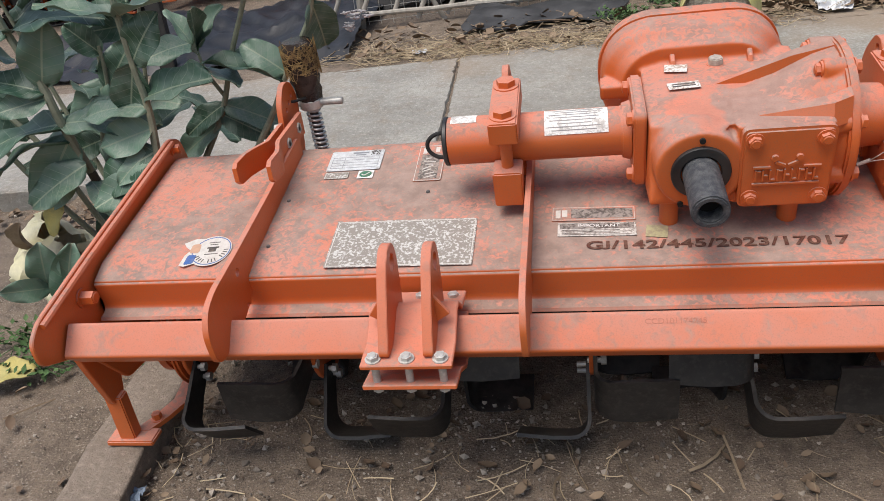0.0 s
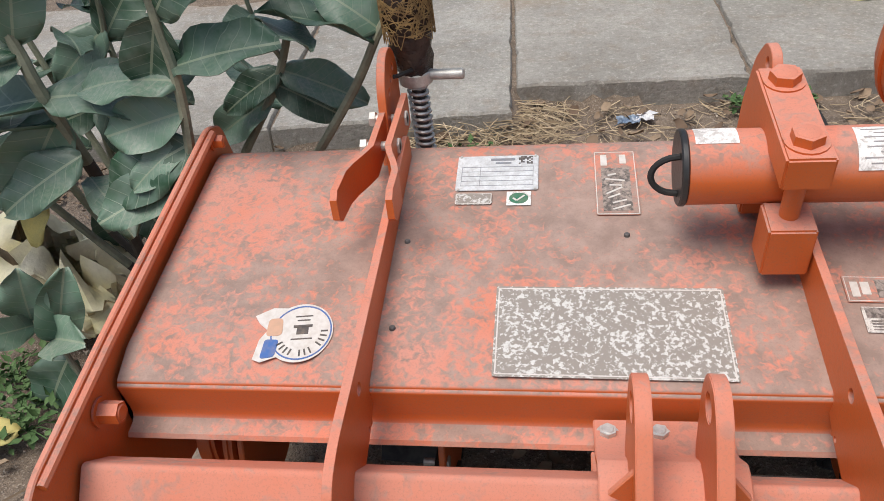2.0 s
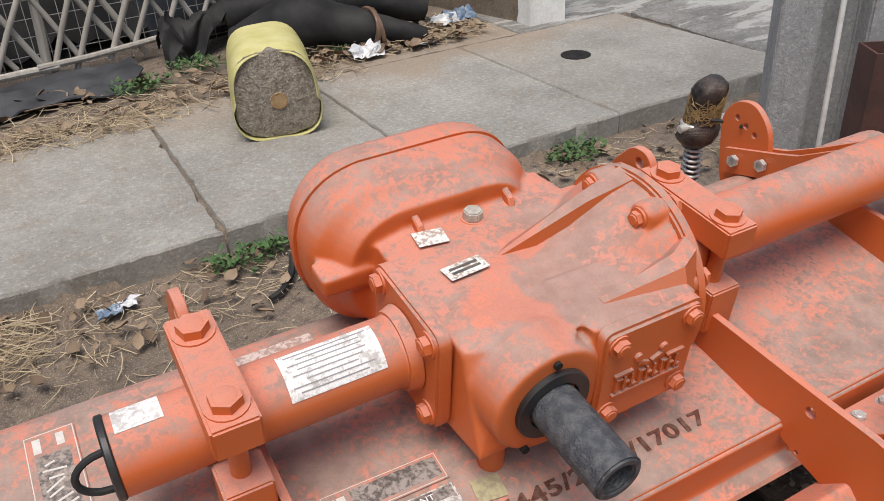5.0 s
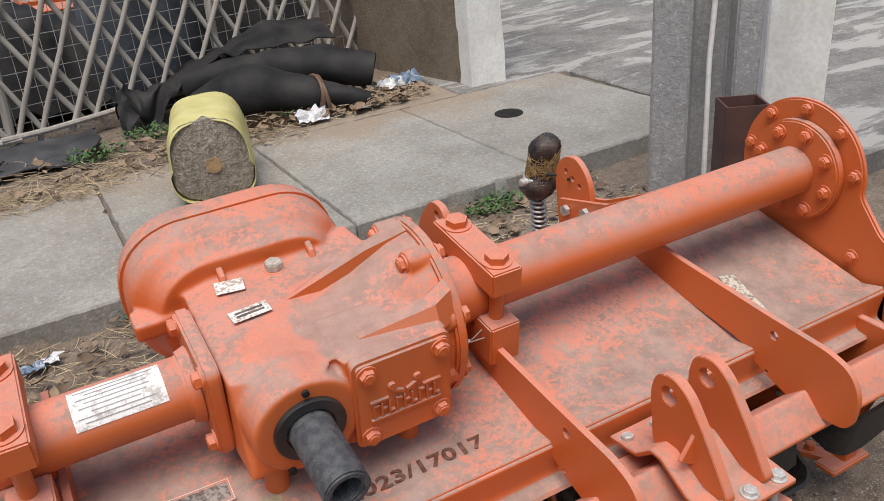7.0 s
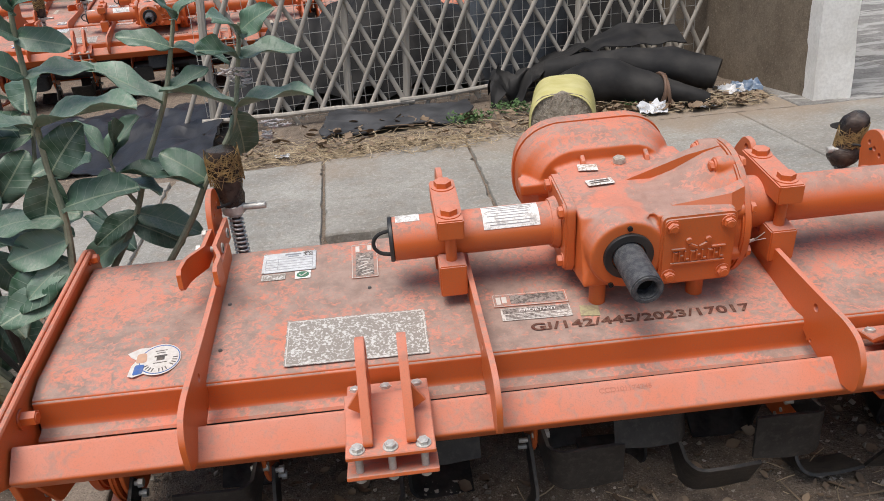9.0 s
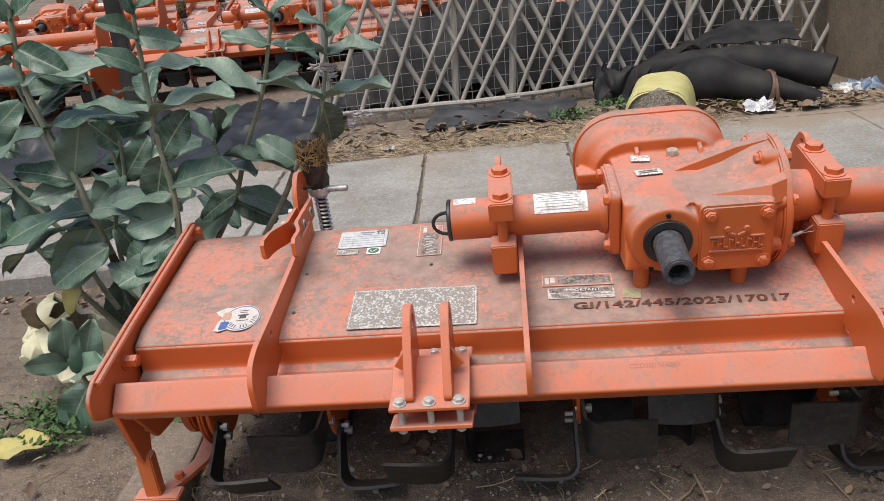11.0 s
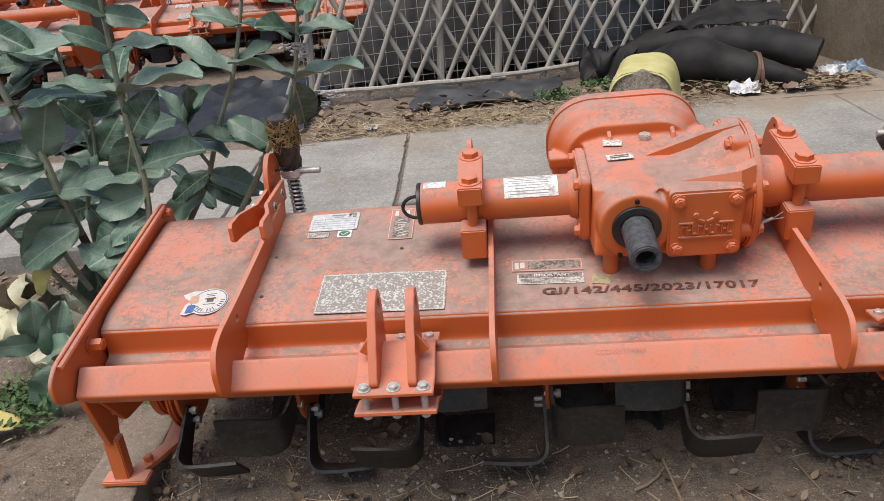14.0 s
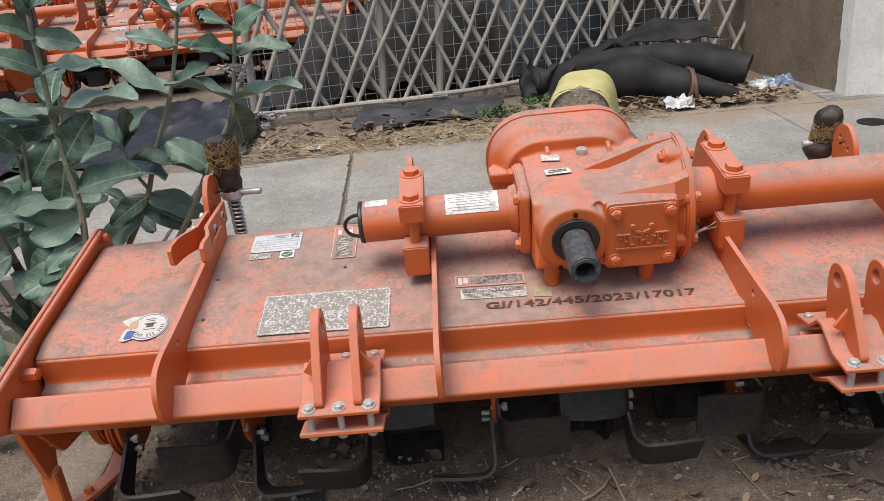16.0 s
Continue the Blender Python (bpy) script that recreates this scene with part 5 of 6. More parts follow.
def build_shrub():
    rnd = random.Random(8)
    base = Vector((-1.2, 2.05, 0.0))
    top = thing("milkweed_shrub", base, "tall milkweed shrub with broad dusty grey-green leaves", "shrub")
    kinds = [leaf_mesh(0.2, 0.1, f, d, LEAF, seed=s) for s, (f, d) in enumerate(((0.25, 0.22), (0.12, 0.3), (0.42, 0.15), (0.08, 0.35), (0.3, 0.05), (0.5, 0.25)))]
    open_side = Vector((0.45, -0.80, 0.38)).normalized()

    def leaf(me, at, yaw, pitch, length, width, opened):
        """A blade along yaw and pitch; opened says how far it turns its face to the open side."""
        a, p = radians(yaw), radians(pitch)
        along = Vector((math.cos(a) * math.cos(p), math.sin(a) * math.cos(p), math.sin(p)))
        front = (open_side - along * open_side.dot(along)).normalized()
        side = along.cross(front)
        face = front * opened + (side if side.z > 0 else -side) * math.sqrt(max(0.0, 1 - opened * opened))
        turn = Matrix((along, face.cross(along), face)).transposed().to_4x4()
        o = new("leaf", me)
        o.parent = top
        o.matrix_basis = Matrix.Translation(Vector(at) - base) @ turn @ Matrix.Diagonal((length / 0.188, width / 0.102, length / 0.188, 1))

    def stem(pts, r0, r1, leaves):
        line = bezier(pts, 6)
        n = len(line)
        rs = [r0 + (r1 - r0) * i / (n - 1) for i in range(n)]
        low = max(2, int(n * 0.22)) if pts[0][2] == 0 else 1
        part("stem", sweep(B(), [p - base for p in line[:low + 1]], rs[:low + 1], 8), BARK, top)
        part("stem", sweep(B(), [p - base for p in line[low:]], rs[low:], 8), STEM, top)
        for t, yaw, pitch, length, width, opened in leaves:
            leaf(rnd.choice(kinds), line[min(n - 1, round(t * (n - 1)))], yaw + rnd.uniform(-4, 4), pitch + rnd.uniform(-3, 3), length, width, min(1.0, opened * rnd.uniform(0.9, 1.1)))

    stem([(-1.250, 2.024, 0.000), (-1.207, 1.940, 0.340), (-1.212, 1.850, 0.679), (-1.228, 1.850, 0.784), (-1.271, 1.850, 0.928), (-1.299, 1.850, 1.065), (-1.288, 1.850, 1.171), (-1.275, 1.850, 1.258)], 0.014, 0.007,
         [(0.71, 176, 15, 0.214, 0.111, 0.72), (0.71, 0, 12, 0.247, 0.128, 0.58), (0.57, -166, -11, 0.189, 0.098, 0.51), (0.57, -3, 18, 0.254, 0.132, 0.41), (0.44, -10, 66, 0.169, 0.115, 1.00), (0.39, -163, -12, 0.134, 0.075, 1.00), (0.29, 2, 2, 0.253, 0.132, 0.71), (0.29, -172, -5, 0.333, 0.173, 0.52), (0.84, -8, -25, 0.151, 0.080, 1.00), (0.86, -176, -5, 0.157, 0.082, 0.87), (0.41, -174, 24, 0.169, 0.088, 0.86), (0.26, -178, -51, 0.265, 0.138, 0.99), (0.26, 178, -8, 0.350, 0.182, 0.38), (0.96, -118, 57, 0.095, 0.053, 1.00), (0.96, -12, 24, 0.135, 0.070, 0.75)])
    stem([(-1.182, 2.070, 0.000), (-1.065, 1.913, 0.253), (-0.954, 1.800, 0.505), (-0.925, 1.800, 0.696), (-0.929, 1.800, 0.836), (-0.930, 1.800, 0.952), (-0.924, 1.800, 1.075), (-0.921, 1.800, 1.162), (-0.915, 1.800, 1.231)], 0.012, 0.006,
         [(0.62, -171, 13, 0.184, 0.096, 0.55), (0.62, -12, 14, 0.248, 0.129, 0.43), (0.50, 153, -65, 0.148, 0.101, 1.00), (0.51, -15, 50, 0.150, 0.102, 1.00), (0.41, -7, 12, 0.195, 0.102, 0.74), (0.40, 173, 5, 0.195, 0.101, 0.74), (0.75, -139, 32, 0.117, 0.065, 1.00), (0.76, -4, 6, 0.146, 0.076, 0.64), (0.36, 175, -16, 0.161, 0.101, 1.00), (0.31, -164, -19, 0.195, 0.119, 1.00), (0.87, -114, 33, 0.108, 0.065, 1.00), (0.87, -9, -12, 0.122, 0.065, 1.00), (0.97, -75, 33, 0.162, 0.084, 0.67), (0.97, -33, 28, 0.154, 0.080, 0.71)])
    stem([(-1.148, 2.021, 0.000), (-1.069, 2.022, 0.210), (-0.961, 2.000, 0.421), (-0.829, 2.000, 0.623), (-0.761, 2.000, 0.780), (-0.680, 2.000, 0.943), (-0.633, 2.000, 1.082), (-0.610, 2.000, 1.164)], 0.011, 0.005,
         [(0.46, 0, -22, 0.168, 0.087, 0.86), (0.46, -167, -28, 0.136, 0.071, 1.00), (0.72, 177, 26, 0.212, 0.110, 0.70), (0.73, 4, 23, 0.123, 0.064, 0.75), (0.85, -163, 22, 0.125, 0.065, 0.91), (0.86, 6, -7, 0.134, 0.070, 0.68), (0.58, 1, -12, 0.156, 0.081, 0.65), (0.42, 2, -32, 0.135, 0.081, 1.00), (0.41, 173, -29, 0.159, 0.090, 1.00), (0.98, -92, 33, 0.144, 0.075, 0.63), (0.98, -42, 24, 0.144, 0.075, 0.63)])
    stem([(-0.802, 2.000, 0.667), (-0.839, 2.000, 0.741), (-0.852, 2.000, 0.809)], 0.006, 0.004,
         [(1.00, 165, 49, 0.122, 0.063, 0.70), (1.00, -65, 46, 0.166, 0.086, 0.62), (1.00, 11, 48, 0.132, 0.068, 0.65), (0.62, -36, 0, 0.162, 0.084, 0.59), (0.70, -94, -5, 0.121, 0.064, 1.00)])
    stem([(-1.242, 2.070, 0.000), (-0.975, 1.995, 0.227), (-0.790, 1.950, 0.453), (-0.661, 1.950, 0.630), (-0.598, 1.950, 0.740), (-0.516, 1.950, 0.860), (-0.491, 1.950, 0.923), (-0.463, 1.950, 1.045), (-0.446, 1.950, 1.133)], 0.011, 0.005,
         [(0.74, -7, 10, 0.198, 0.103, 0.42), (0.74, 172, 26, 0.180, 0.094, 0.49), (0.72, 90, -60, 0.140, 0.098, 1.00), (0.50, -176, 43, 0.127, 0.087, 1.00), (0.48, -174, 21, 0.203, 0.105, 0.56), (0.87, 0, 8, 0.148, 0.077, 0.68), (0.88, -114, 25, 0.150, 0.078, 0.73), (0.96, -93, 31, 0.161, 0.084, 0.58), (0.96, -49, 27, 0.141, 0.073, 0.66)])
    stem([(-1.170, 2.057, 0.000), (-1.308, 2.022, 0.271), (-1.396, 2.000, 0.542), (-1.519, 2.000, 0.721), (-1.604, 2.000, 0.845), (-1.621, 2.000, 0.926)], 0.01, 0.005,
         [(0.80, 9, 41, 0.186, 0.110, 1.00), (0.88, -26, 65, 0.179, 0.093, 0.82), (0.80, 174, 12, 0.178, 0.093, 0.87), (0.60, -166, 13, 0.163, 0.085, 0.66), (0.61, 26, -65, 0.143, 0.090, 1.00)])
    stem([(-1.185, 2.061, 0.000), (-1.266, 2.105, 0.167), (-1.320, 2.150, 0.333), (-1.310, 2.150, 0.521), (-1.239, 2.150, 0.676), (-1.222, 2.150, 0.808)], 0.011, 0.006,
         [(0.80, 17, 52, 0.156, 0.106, 1.00), (0.97, -143, 50, 0.117, 0.080, 1.00), (0.60, 10, -60, 0.142, 0.096, 1.00), (0.59, -159, -15, 0.135, 0.092, 1.00), (0.40, -14, -60, 0.168, 0.114, 1.00), (0.40, -130, -72, 0.192, 0.130, 1.00), (0.83, -163, -38, 0.160, 0.099, 1.00)])
    stem([(-1.280, 1.950, 0.000), (-1.267, 1.720, 0.094), (-1.307, 1.720, 0.197), (-1.341, 1.720, 0.258)], 0.008, 0.005,
         [(1.00, -38, 67, 0.140, 0.090, 1.00), (0.67, 15, 66, 0.179, 0.094, 1.00), (0.93, -114, 26, 0.130, 0.068, 1.00), (0.73, -35, 28, 0.181, 0.094, 0.56), (0.58, -175, -56, 0.247, 0.132, 1.00)])
    # low leaves beside the machine's end plate
    leaf(kinds[0], (-1.185, 1.850, 0.560), -158, -24, 0.190, 0.105, 0.92)
    leaf(kinds[4], (-0.950, 1.795, 0.552), -164, -24, 0.185, 0.098, 0.90)
    leaf(kinds[1], (-0.945, 1.800, 0.610), -150, -27, 0.125, 0.066, 0.90)
    leaf(kinds[2], (-1.200, 1.870, 0.500), -40, -30, 0.150, 0.085, 0.85)
    # smaller, shaded leaves deep inside the shrub
    for k in range(16):
        at = Vector((rnd.uniform(-2.0, -0.95), rnd.uniform(2.1, 2.4), rnd.uniform(0.40, 1.15)))
        leaf(rnd.choice(kinds), at, rnd.uniform(0, 360), rnd.uniform(-40, 50), rnd.uniform(0.13, 0.2), rnd.uniform(0.07, 0.1), rnd.uniform(0.4, 1.0))
    for pts in ([(-1.2, 2.1, 0.0), (-1.45, 2.25, 0.5), (-1.62, 2.3, 1.05)], [(-1.2, 2.1, 0.0), (-1.2, 2.25, 0.5), (-1.12, 2.3, 1.0)], [(-1.2, 2.1, 0.0), (-1.32, 2.3, 0.5), (-1.38, 2.35, 1.05)], [(-1.2, 2.05, 0.0), (-1.5, 2.0, 0.5), (-1.72, 1.95, 1.1)]):
        stem(pts, 0.011, 0.005, [(0.5 + 0.1 * i, rnd.uniform(0, 360), rnd.uniform(-20, 30), rnd.uniform(0.15, 0.2), rnd.uniform(0.08, 0.1), rnd.uniform(0.5, 1)) for i in range(6)])
    leaf(leaf_mesh(0.2, 0.1, 0.1, 0.6, YELLOW_LEAF, seed=5), (-1.34, 1.90, 0.44), -120, -40, 0.10, 0.06, 0.9)
    leaf(leaf_mesh(0.2, 0.1, 0.9, 0.9, DRY_LEAF, seed=3, ragged=0.5), (-1.52, 1.92, 0.36), 200, -75, 0.14, 0.08, 0.8)
    # star-shaped pale flower clusters
    for fx, fy, fz, n in ((-0.473, 1.94, 0.997, 16), (-0.41, 2.05, 0.83, 12), (-0.99, 1.90, 0.74, 12)):
        fl = B()
        for k in range(n):
            c = Vector((fx, fy, fz)) - base + Vector((rnd.uniform(-0.03, 0.03), rnd.uniform(-0.03, 0.03), rnd.uniform(-0.026, 0.026)))
            for i in range(5):
                a = math.tau * i / 5 + k
                d = Vector((math.cos(a), math.sin(a) * 0.7, rnd.uniform(-0.1, 0.5)))
                rod(fl, c, c + d * 0.015, 0.0045, 0.0015, 5)
        part("flower_head", fl, PETAL, top, "cluster of pale star-shaped flowers")
    return top


build_shrub()


# ---- things by the fence ----
def build_log():
    root = thing("straw_log", (0.780, 3.80, 0.090), "short thick fibrous log in torn yellow plastic on the slab", "log", rot=(0, 0, -14))
    root.scale = (0.85, 0.85, 0.85)
    m = Mat("chopped_fibre_end", 0.95)
    n1, n2 = m.noise(28, 6, 0.65), m.noise(110, 4)
    c = m.mix(m.ramp(n1, 0.38, 0.66), (0.22, 0.185, 0.14), (0.46, 0.40, 0.32))
    c = m.mix(m.math("MULTIPLY", m.ramp(n2, 0.5, 0.7), 0.5), c, (0.58, 0.52, 0.43))
    fibre = m.color(c).bump(m.math("ADD", n1, n2), 1.0, 0.02).m
    yel = Mat("yellow_plastic", 0.45)
    ny = yel.noise(9, 4)
    yellow = yel.color(yel.mix(yel.ramp(ny, 0.35, 0.7), (0.50, 0.45, 0.16), (0.62, 0.57, 0.27))).bump(yel.noise(30, 3), 0.5, 0.006).m

    def section(k, y, wob, seed):
        rnd = random.Random(seed)
        pts = []
        for i in range(40):
            a = math.tau * i / 40
            ca, sa = math.cos(a), math.sin(a)
            r = 1 / ((abs(ca) ** 3.2 + abs(sa) ** 3.2) ** (1 / 3.2))
            pts.append((0.205 * k * r * ca * (1 - 0.10 * sa), y, 0.215 + 0.215 * k * r * sa + wob * rnd.uniform(-1, 1)))
        return pts
    part("core", loft(B(), [section(0.80, -0.004, 0.004, 1), section(0.95, 0.004, 0.004, 2), section(0.965, 0.10, 0.003, 3), section(0.95, 0.48, 0.003, 4)]), fibre, root, "chopped grey-brown fibre filling", 60)
    # wrapping: a sleeve with a torn front edge, longer over the shoulders than at the middle of the top
    outer, inner = [], []
    rows = 9
    for j in range(rows):
        ro, ri = [], []
        for i in range(48):
            a = math.tau * i / 48
            ca, sa = math.cos(a), math.sin(a)
            r = 1 / ((abs(ca) ** 3.2 + abs(sa) ** 3.2) ** (1 / 3.2))
            notch = 0.11 * math.exp(-((a - math.pi / 2) / 0.22) ** 2)
            front = -0.016 + notch * 0.6 + 0.006 * math.sin(7 * a)
            y = front + (0.50 - front) * j / (rows - 1)
            bulge = 1.0 + 0.012 * math.sin(5 * a + j)
            lap = 0.93 if (j == 0 and sa > -0.2) else 1.0
            for row, k in ((ro, 1.0), (ri, 0.985)):
                row.append((0.205 * k * lap * bulge * r * ca * (1 - 0.10 * sa), y, 0.215 + 0.215 * k * lap * bulge * r * sa))
        outer.append(ro)
        inner.append(ri)
    part("yellow_wrap", loft(B(), inner[::-1] + outer, False), yellow, root, "torn yellow plastic wrapping", 60)
    bm = rod(B(), (0.01, -0.012, 0.185), (0.01, 0.02, 0.185), 0.040, n=18)
    bmesh.ops.subdivide_edges(bm, edges=bm.edges[:], cuts=2, use_grid_fill=True)
    for v in bm.verts:
        v.co += Vector((0, 0.014 * noise.noise(v.co * 60), 0)) + 0.004 * noise.noise_vector(v.co * 50)
    part("wood_core", bm, speckled("split_pale_wood", (0.45, 0.30, 0.15), (0.30, 0.18, 0.08), 40, 0.8, bump=0.8), root, "pale split wooden core")
    return root


build_log()
SHEET = Mat("black_rubber_sheet", 0.72)
SHEET.b.inputs["Specular IOR Level"].default_value = 0.3
_n = SHEET.noise(5, 5)
SHEET = SHEET.color(SHEET.mix(SHEET.ramp(_n, 0.35, 0.7), (0.009, 0.009, 0.010), (0.036, 0.034, 0.032))).bump(SHEET.noise(40, 4), 0.4, 0.004).m


def surface(f, nu, nv, t=0.006):
    """A sheet given by f(u, v), with thickness."""
    bm = B()
    g = [[bm.verts.new(f(i / nu, j / nv)) for j in range(nv + 1)] for i in range(nu + 1)]
    for i in range(nu):
        for j in range(nv):
            bm.faces.new((g[i][j], g[i + 1][j], g[i + 1][j + 1], g[i][j + 1]))
    bmesh.ops.recalc_face_normals(bm, faces=bm.faces)
    bmesh.ops.solidify(bm, geom=bm.faces[:], thickness=t)
    return bm


def by_fence(p):
    """From the heap's own axes, in which it lies along x, to its place by the fence."""
    x, y, z = p
    return (1.59 + 0.803 * (x - 1.78), 4.717 - 0.20 * (x - 1.78) + 1.25 * (y - 5.515), 0.09 + 0.92 * (z - 0.07))


def build_rubber():
    def roll(name, pts, rs, label):
        line = bezier([by_fence(p) for p in pts], 6)
        n = len(line)
        rr = [rs[min(len(rs) - 1, int(i / n * len(rs)))] for i in range(n)]
        sm = [sum(rr[max(0, i - 3):i + 4]) / len(rr[max(0, i - 3):i + 4]) for i in range(n)]
        bm = sweep(B(), line, sm, 22)
        for v in bm.verts:
            v.co += 0.02 * noise.noise_vector(v.co * 5) + 0.006 * noise.noise_vector(v.co * 17)
        return solid(name, bm, SHEET, label, "rubber roll", "rubber rolls", sharp=60)
    bound = roll("rubber_roll", [(1.02, 5.66, 0.15), (1.22, 5.60, 0.22), (1.42, 5.56, 0.25), (1.62, 5.53, 0.22), (1.85, 5.50, 0.17), (2.12, 5.46, 0.12)], [0.08, 0.12, 0.145, 0.125, 0.10, 0.085, 0.05], "black rubber roll bound with brown tape by the fence")
    roll("rubber_roll", [(1.10, 5.92, 0.22), (1.4, 5.88, 0.27), (1.75, 5.80, 0.28), (2.05, 5.72, 0.28), (2.30, 5.66, 0.24)], [0.10, 0.11, 0.115, 0.125, 0.13, 0.09], "thick black rubber roll lying behind another")
    band = B()
    for k in range(3):
        x = 1.78 + 0.028 * k
        pts = [(x + 0.03 * math.sin(a + k), 5.515 - 0.006 * k + 0.112 * math.cos(a), 0.185 - 0.006 * k + 0.112 * math.sin(a)) for a in [math.tau * i / 20 for i in range(21)]]
        sweep(band, [by_fence(p) for p in pts], 0.012, 6)
    part("tape_band", band, speckled("brown_packing_tape", (0.17, 0.10, 0.065), (0.10, 0.06, 0.04), 20, 0.45), bound, "brown tape bound round the roll")

    def drape(u, v):
        """A stiff sheet leaning up to the fence, crumpled at its low end."""
        x = 0.56 + 1.62 * u
        low = max(0.0, 1 - u / 0.32)
        top = 0.16 + 0.37 * min(1.0, u / 0.74) ** 1.1 - 0.12 * max(0.0, u - 0.78)
        foot = 0.07 + 0.34 * min(1.0, u / 0.5) * (1 - low)
        y = 5.84 - 0.24 * low + 0.20 * v + 0.04 * u
        z = foot + (top - foot) * v + 0.15 * low * math.sin(math.pi * v)
        z += (0.02 + 0.17 * low) * noise.noise((x * 7, y * 9, 1)) + (0.006 + 0.07 * low) * noise.noise((x * 17, y * 19, 4)) - 0.03 * math.exp(-((u - 0.55) / 0.03) ** 2)
        return by_fence((x + 0.05 * low * noise.noise((x * 9, y * 9, 8)), y + (0.03 + 0.06 * low) * noise.noise((x * 6, 2, v * 3)), max(0.06, z)))
    solid("rubber_sheet", surface(drape, 60, 30), SHEET, "stiff black rubber sheet leaning on the fence over the rolls", "sheet", sharp=40)

    # tarpaulin spread wider than its own size, for the parked machines' deep shadow
    def dark_cover(u, v):
        x, y = -3.5 + 2.35 * u, 4.42 + 1.7 * v + 0.10 * noise.noise((u * 7, v, 2))
        z = 0.10 + 0.13 * math.sin(math.pi * min(1, 1.1 * v)) * (0.6 + 0.8 * noise.noise((u * 5, v * 3, 6))) + 0.06 * noise.noise((x * 5, y * 6, 3)) + 0.03 * noise.noise((x * 13, y * 14, 9))
        return (x, y, max(0.055, z))
    solid("dark_tarpaulin", surface(dark_cover, 80, 34), speckled("blue_black_tarpaulin", (0.010, 0.011, 0.014), (0.028, 0.030, 0.036), 6, 0.5, bump=0.4), "crumpled blue-black tarpaulin, widened to stand in for shadow before parked machines", "tarpaulin", sharp=40)

    def flat(u, v):
        x, y = -0.52 + 0.95 * u + 0.05 * v, 4.70 + 0.10 * u + 0.50 * v
        return (x + 0.05 * noise.noise((v * 6, 1, u)), y + 0.07 * noise.noise((u * 6, 0, 3)), 0.095 + 0.03 * v + 0.03 * noise.noise((u * 5, v * 4, 0)) + 0.035 * max(0, math.sin(3.3 * u + 2.2 * v)) + 0.012 * noise.noise((u * 16, v * 9, 4)))
    solid("rubber_mat", surface(flat, 40, 16, 0.008), speckled("dusty_grey_rubber", (0.030, 0.031, 0.034), (0.085, 0.086, 0.090), 5, 0.7, bump=0.4, gloss=0.3), "worn black rubber mat lying on the soil by the fence", "mat", sharp=60)
    # heap added to darken the fence's gaps, for shade and dim clutter behind it
    def heap(u, v):
        x, y = -1.20 + 3.25 * u, 5.50 + 0.40 * u + 0.9 * v
        z = 0.05 + 0.95 * math.sin(math.pi * min(1, 0.06 + 0.9 * v)) ** 0.9 * min(1.0, 0.42 + 1.4 * u) * (0.72 + 0.28 * math.sin(5.3 * u + 0.6) * math.cos(2.1 * u)) + 0.16 * noise.noise((x * 3, y * 4, 5)) + 0.07 * noise.noise((x * 9, y * 9, 2))
        return (x, y, max(0.04, z))
    for lo, hi in ((0.0, 0.36), (0.33, 0.69), (0.66, 1.0)):
        solid("rubber_sheeting", surface(lambda u, v: heap(lo + (hi - lo) * u, v), 34, 30), SHEET, "high heap of dark sheeting added for shade and clutter behind the fence", "sheeting", "heaps of sheeting", sharp=60)
    rnd = random.Random(5)
    PLASTIC = speckled("crumpled_white_plastic", (0.55, 0.57, 0.60), (0.70, 0.70, 0.70), 20, 0.35)
    BLUEP = speckled("crumpled_blue_plastic", (0.06, 0.11, 0.20), (0.30, 0.36, 0.42), 16, 0.35)
    for x, y, z, s, mat, label in ((2.09, 4.80, 0.12, 0.09, PLASTIC, "crumpled clear plastic beside the rolls"), (2.20, 4.82, 0.12, 0.09, BLUEP, "crumpled blue plastic sheet by the wall"), (1.50, 4.56, 0.11, 0.085, PLASTIC, "torn white plastic scrap on the litter"), (1.84, 4.56, 0.11, 0.05, PLASTIC, "torn white plastic scrap on the litter"), (-0.90, 1.17, 0.015, 0.036, BLUEP, "blue and white snack wrapper on the soil"), (-0.935, 1.15, 0.015, 0.028, PLASTIC, "blue and white snack wrapper on the soil"), (-0.06, 2.98, 0.02, 0.035, BLUEP, "faded paper wrapper beside the slab"), (-0.01, 3.0, 0.02, 0.03, PLASTIC, "faded paper wrapper beside the slab"), (-0.72, 4.40, 0.10, 0.04, PLASTIC, "torn paper scrap on straw")):
        ph = rnd.uniform(0, 9)

        def scrap(u, v, x=x, y=y, z=z, s=s, ph=ph):
            return (x + s * (u - 0.5) * 2 + 0.3 * s * noise.noise((u * 4, v * 4, ph)), y + s * (v - 0.5) * 1.4 + 0.3 * s * noise.noise((u * 4, v * 4, ph + 5)), z + s * 0.5 * abs(noise.noise((u * 5, v * 5, ph + 9))) + (0.5 * s * (1 - abs(2 * v - 1)) if s > 0.07 else 0))
        solid("plastic_scrap", surface(scrap, 14, 12, 0.001), mat, label, "plastic scrap", "plastic scraps", sharp=20)
    def bag(u, v):
        a = math.tau * u
        r = 0.135 * math.sin(math.pi * (0.06 + 0.9 * v)) ** 0.6
        c, s = math.cos(a), math.sin(a)
        f = 0.06 * noise.noise((c * 3, s * 3, v * 5)) + 0.022 * noise.noise((c * 7, s * 7, v * 11))
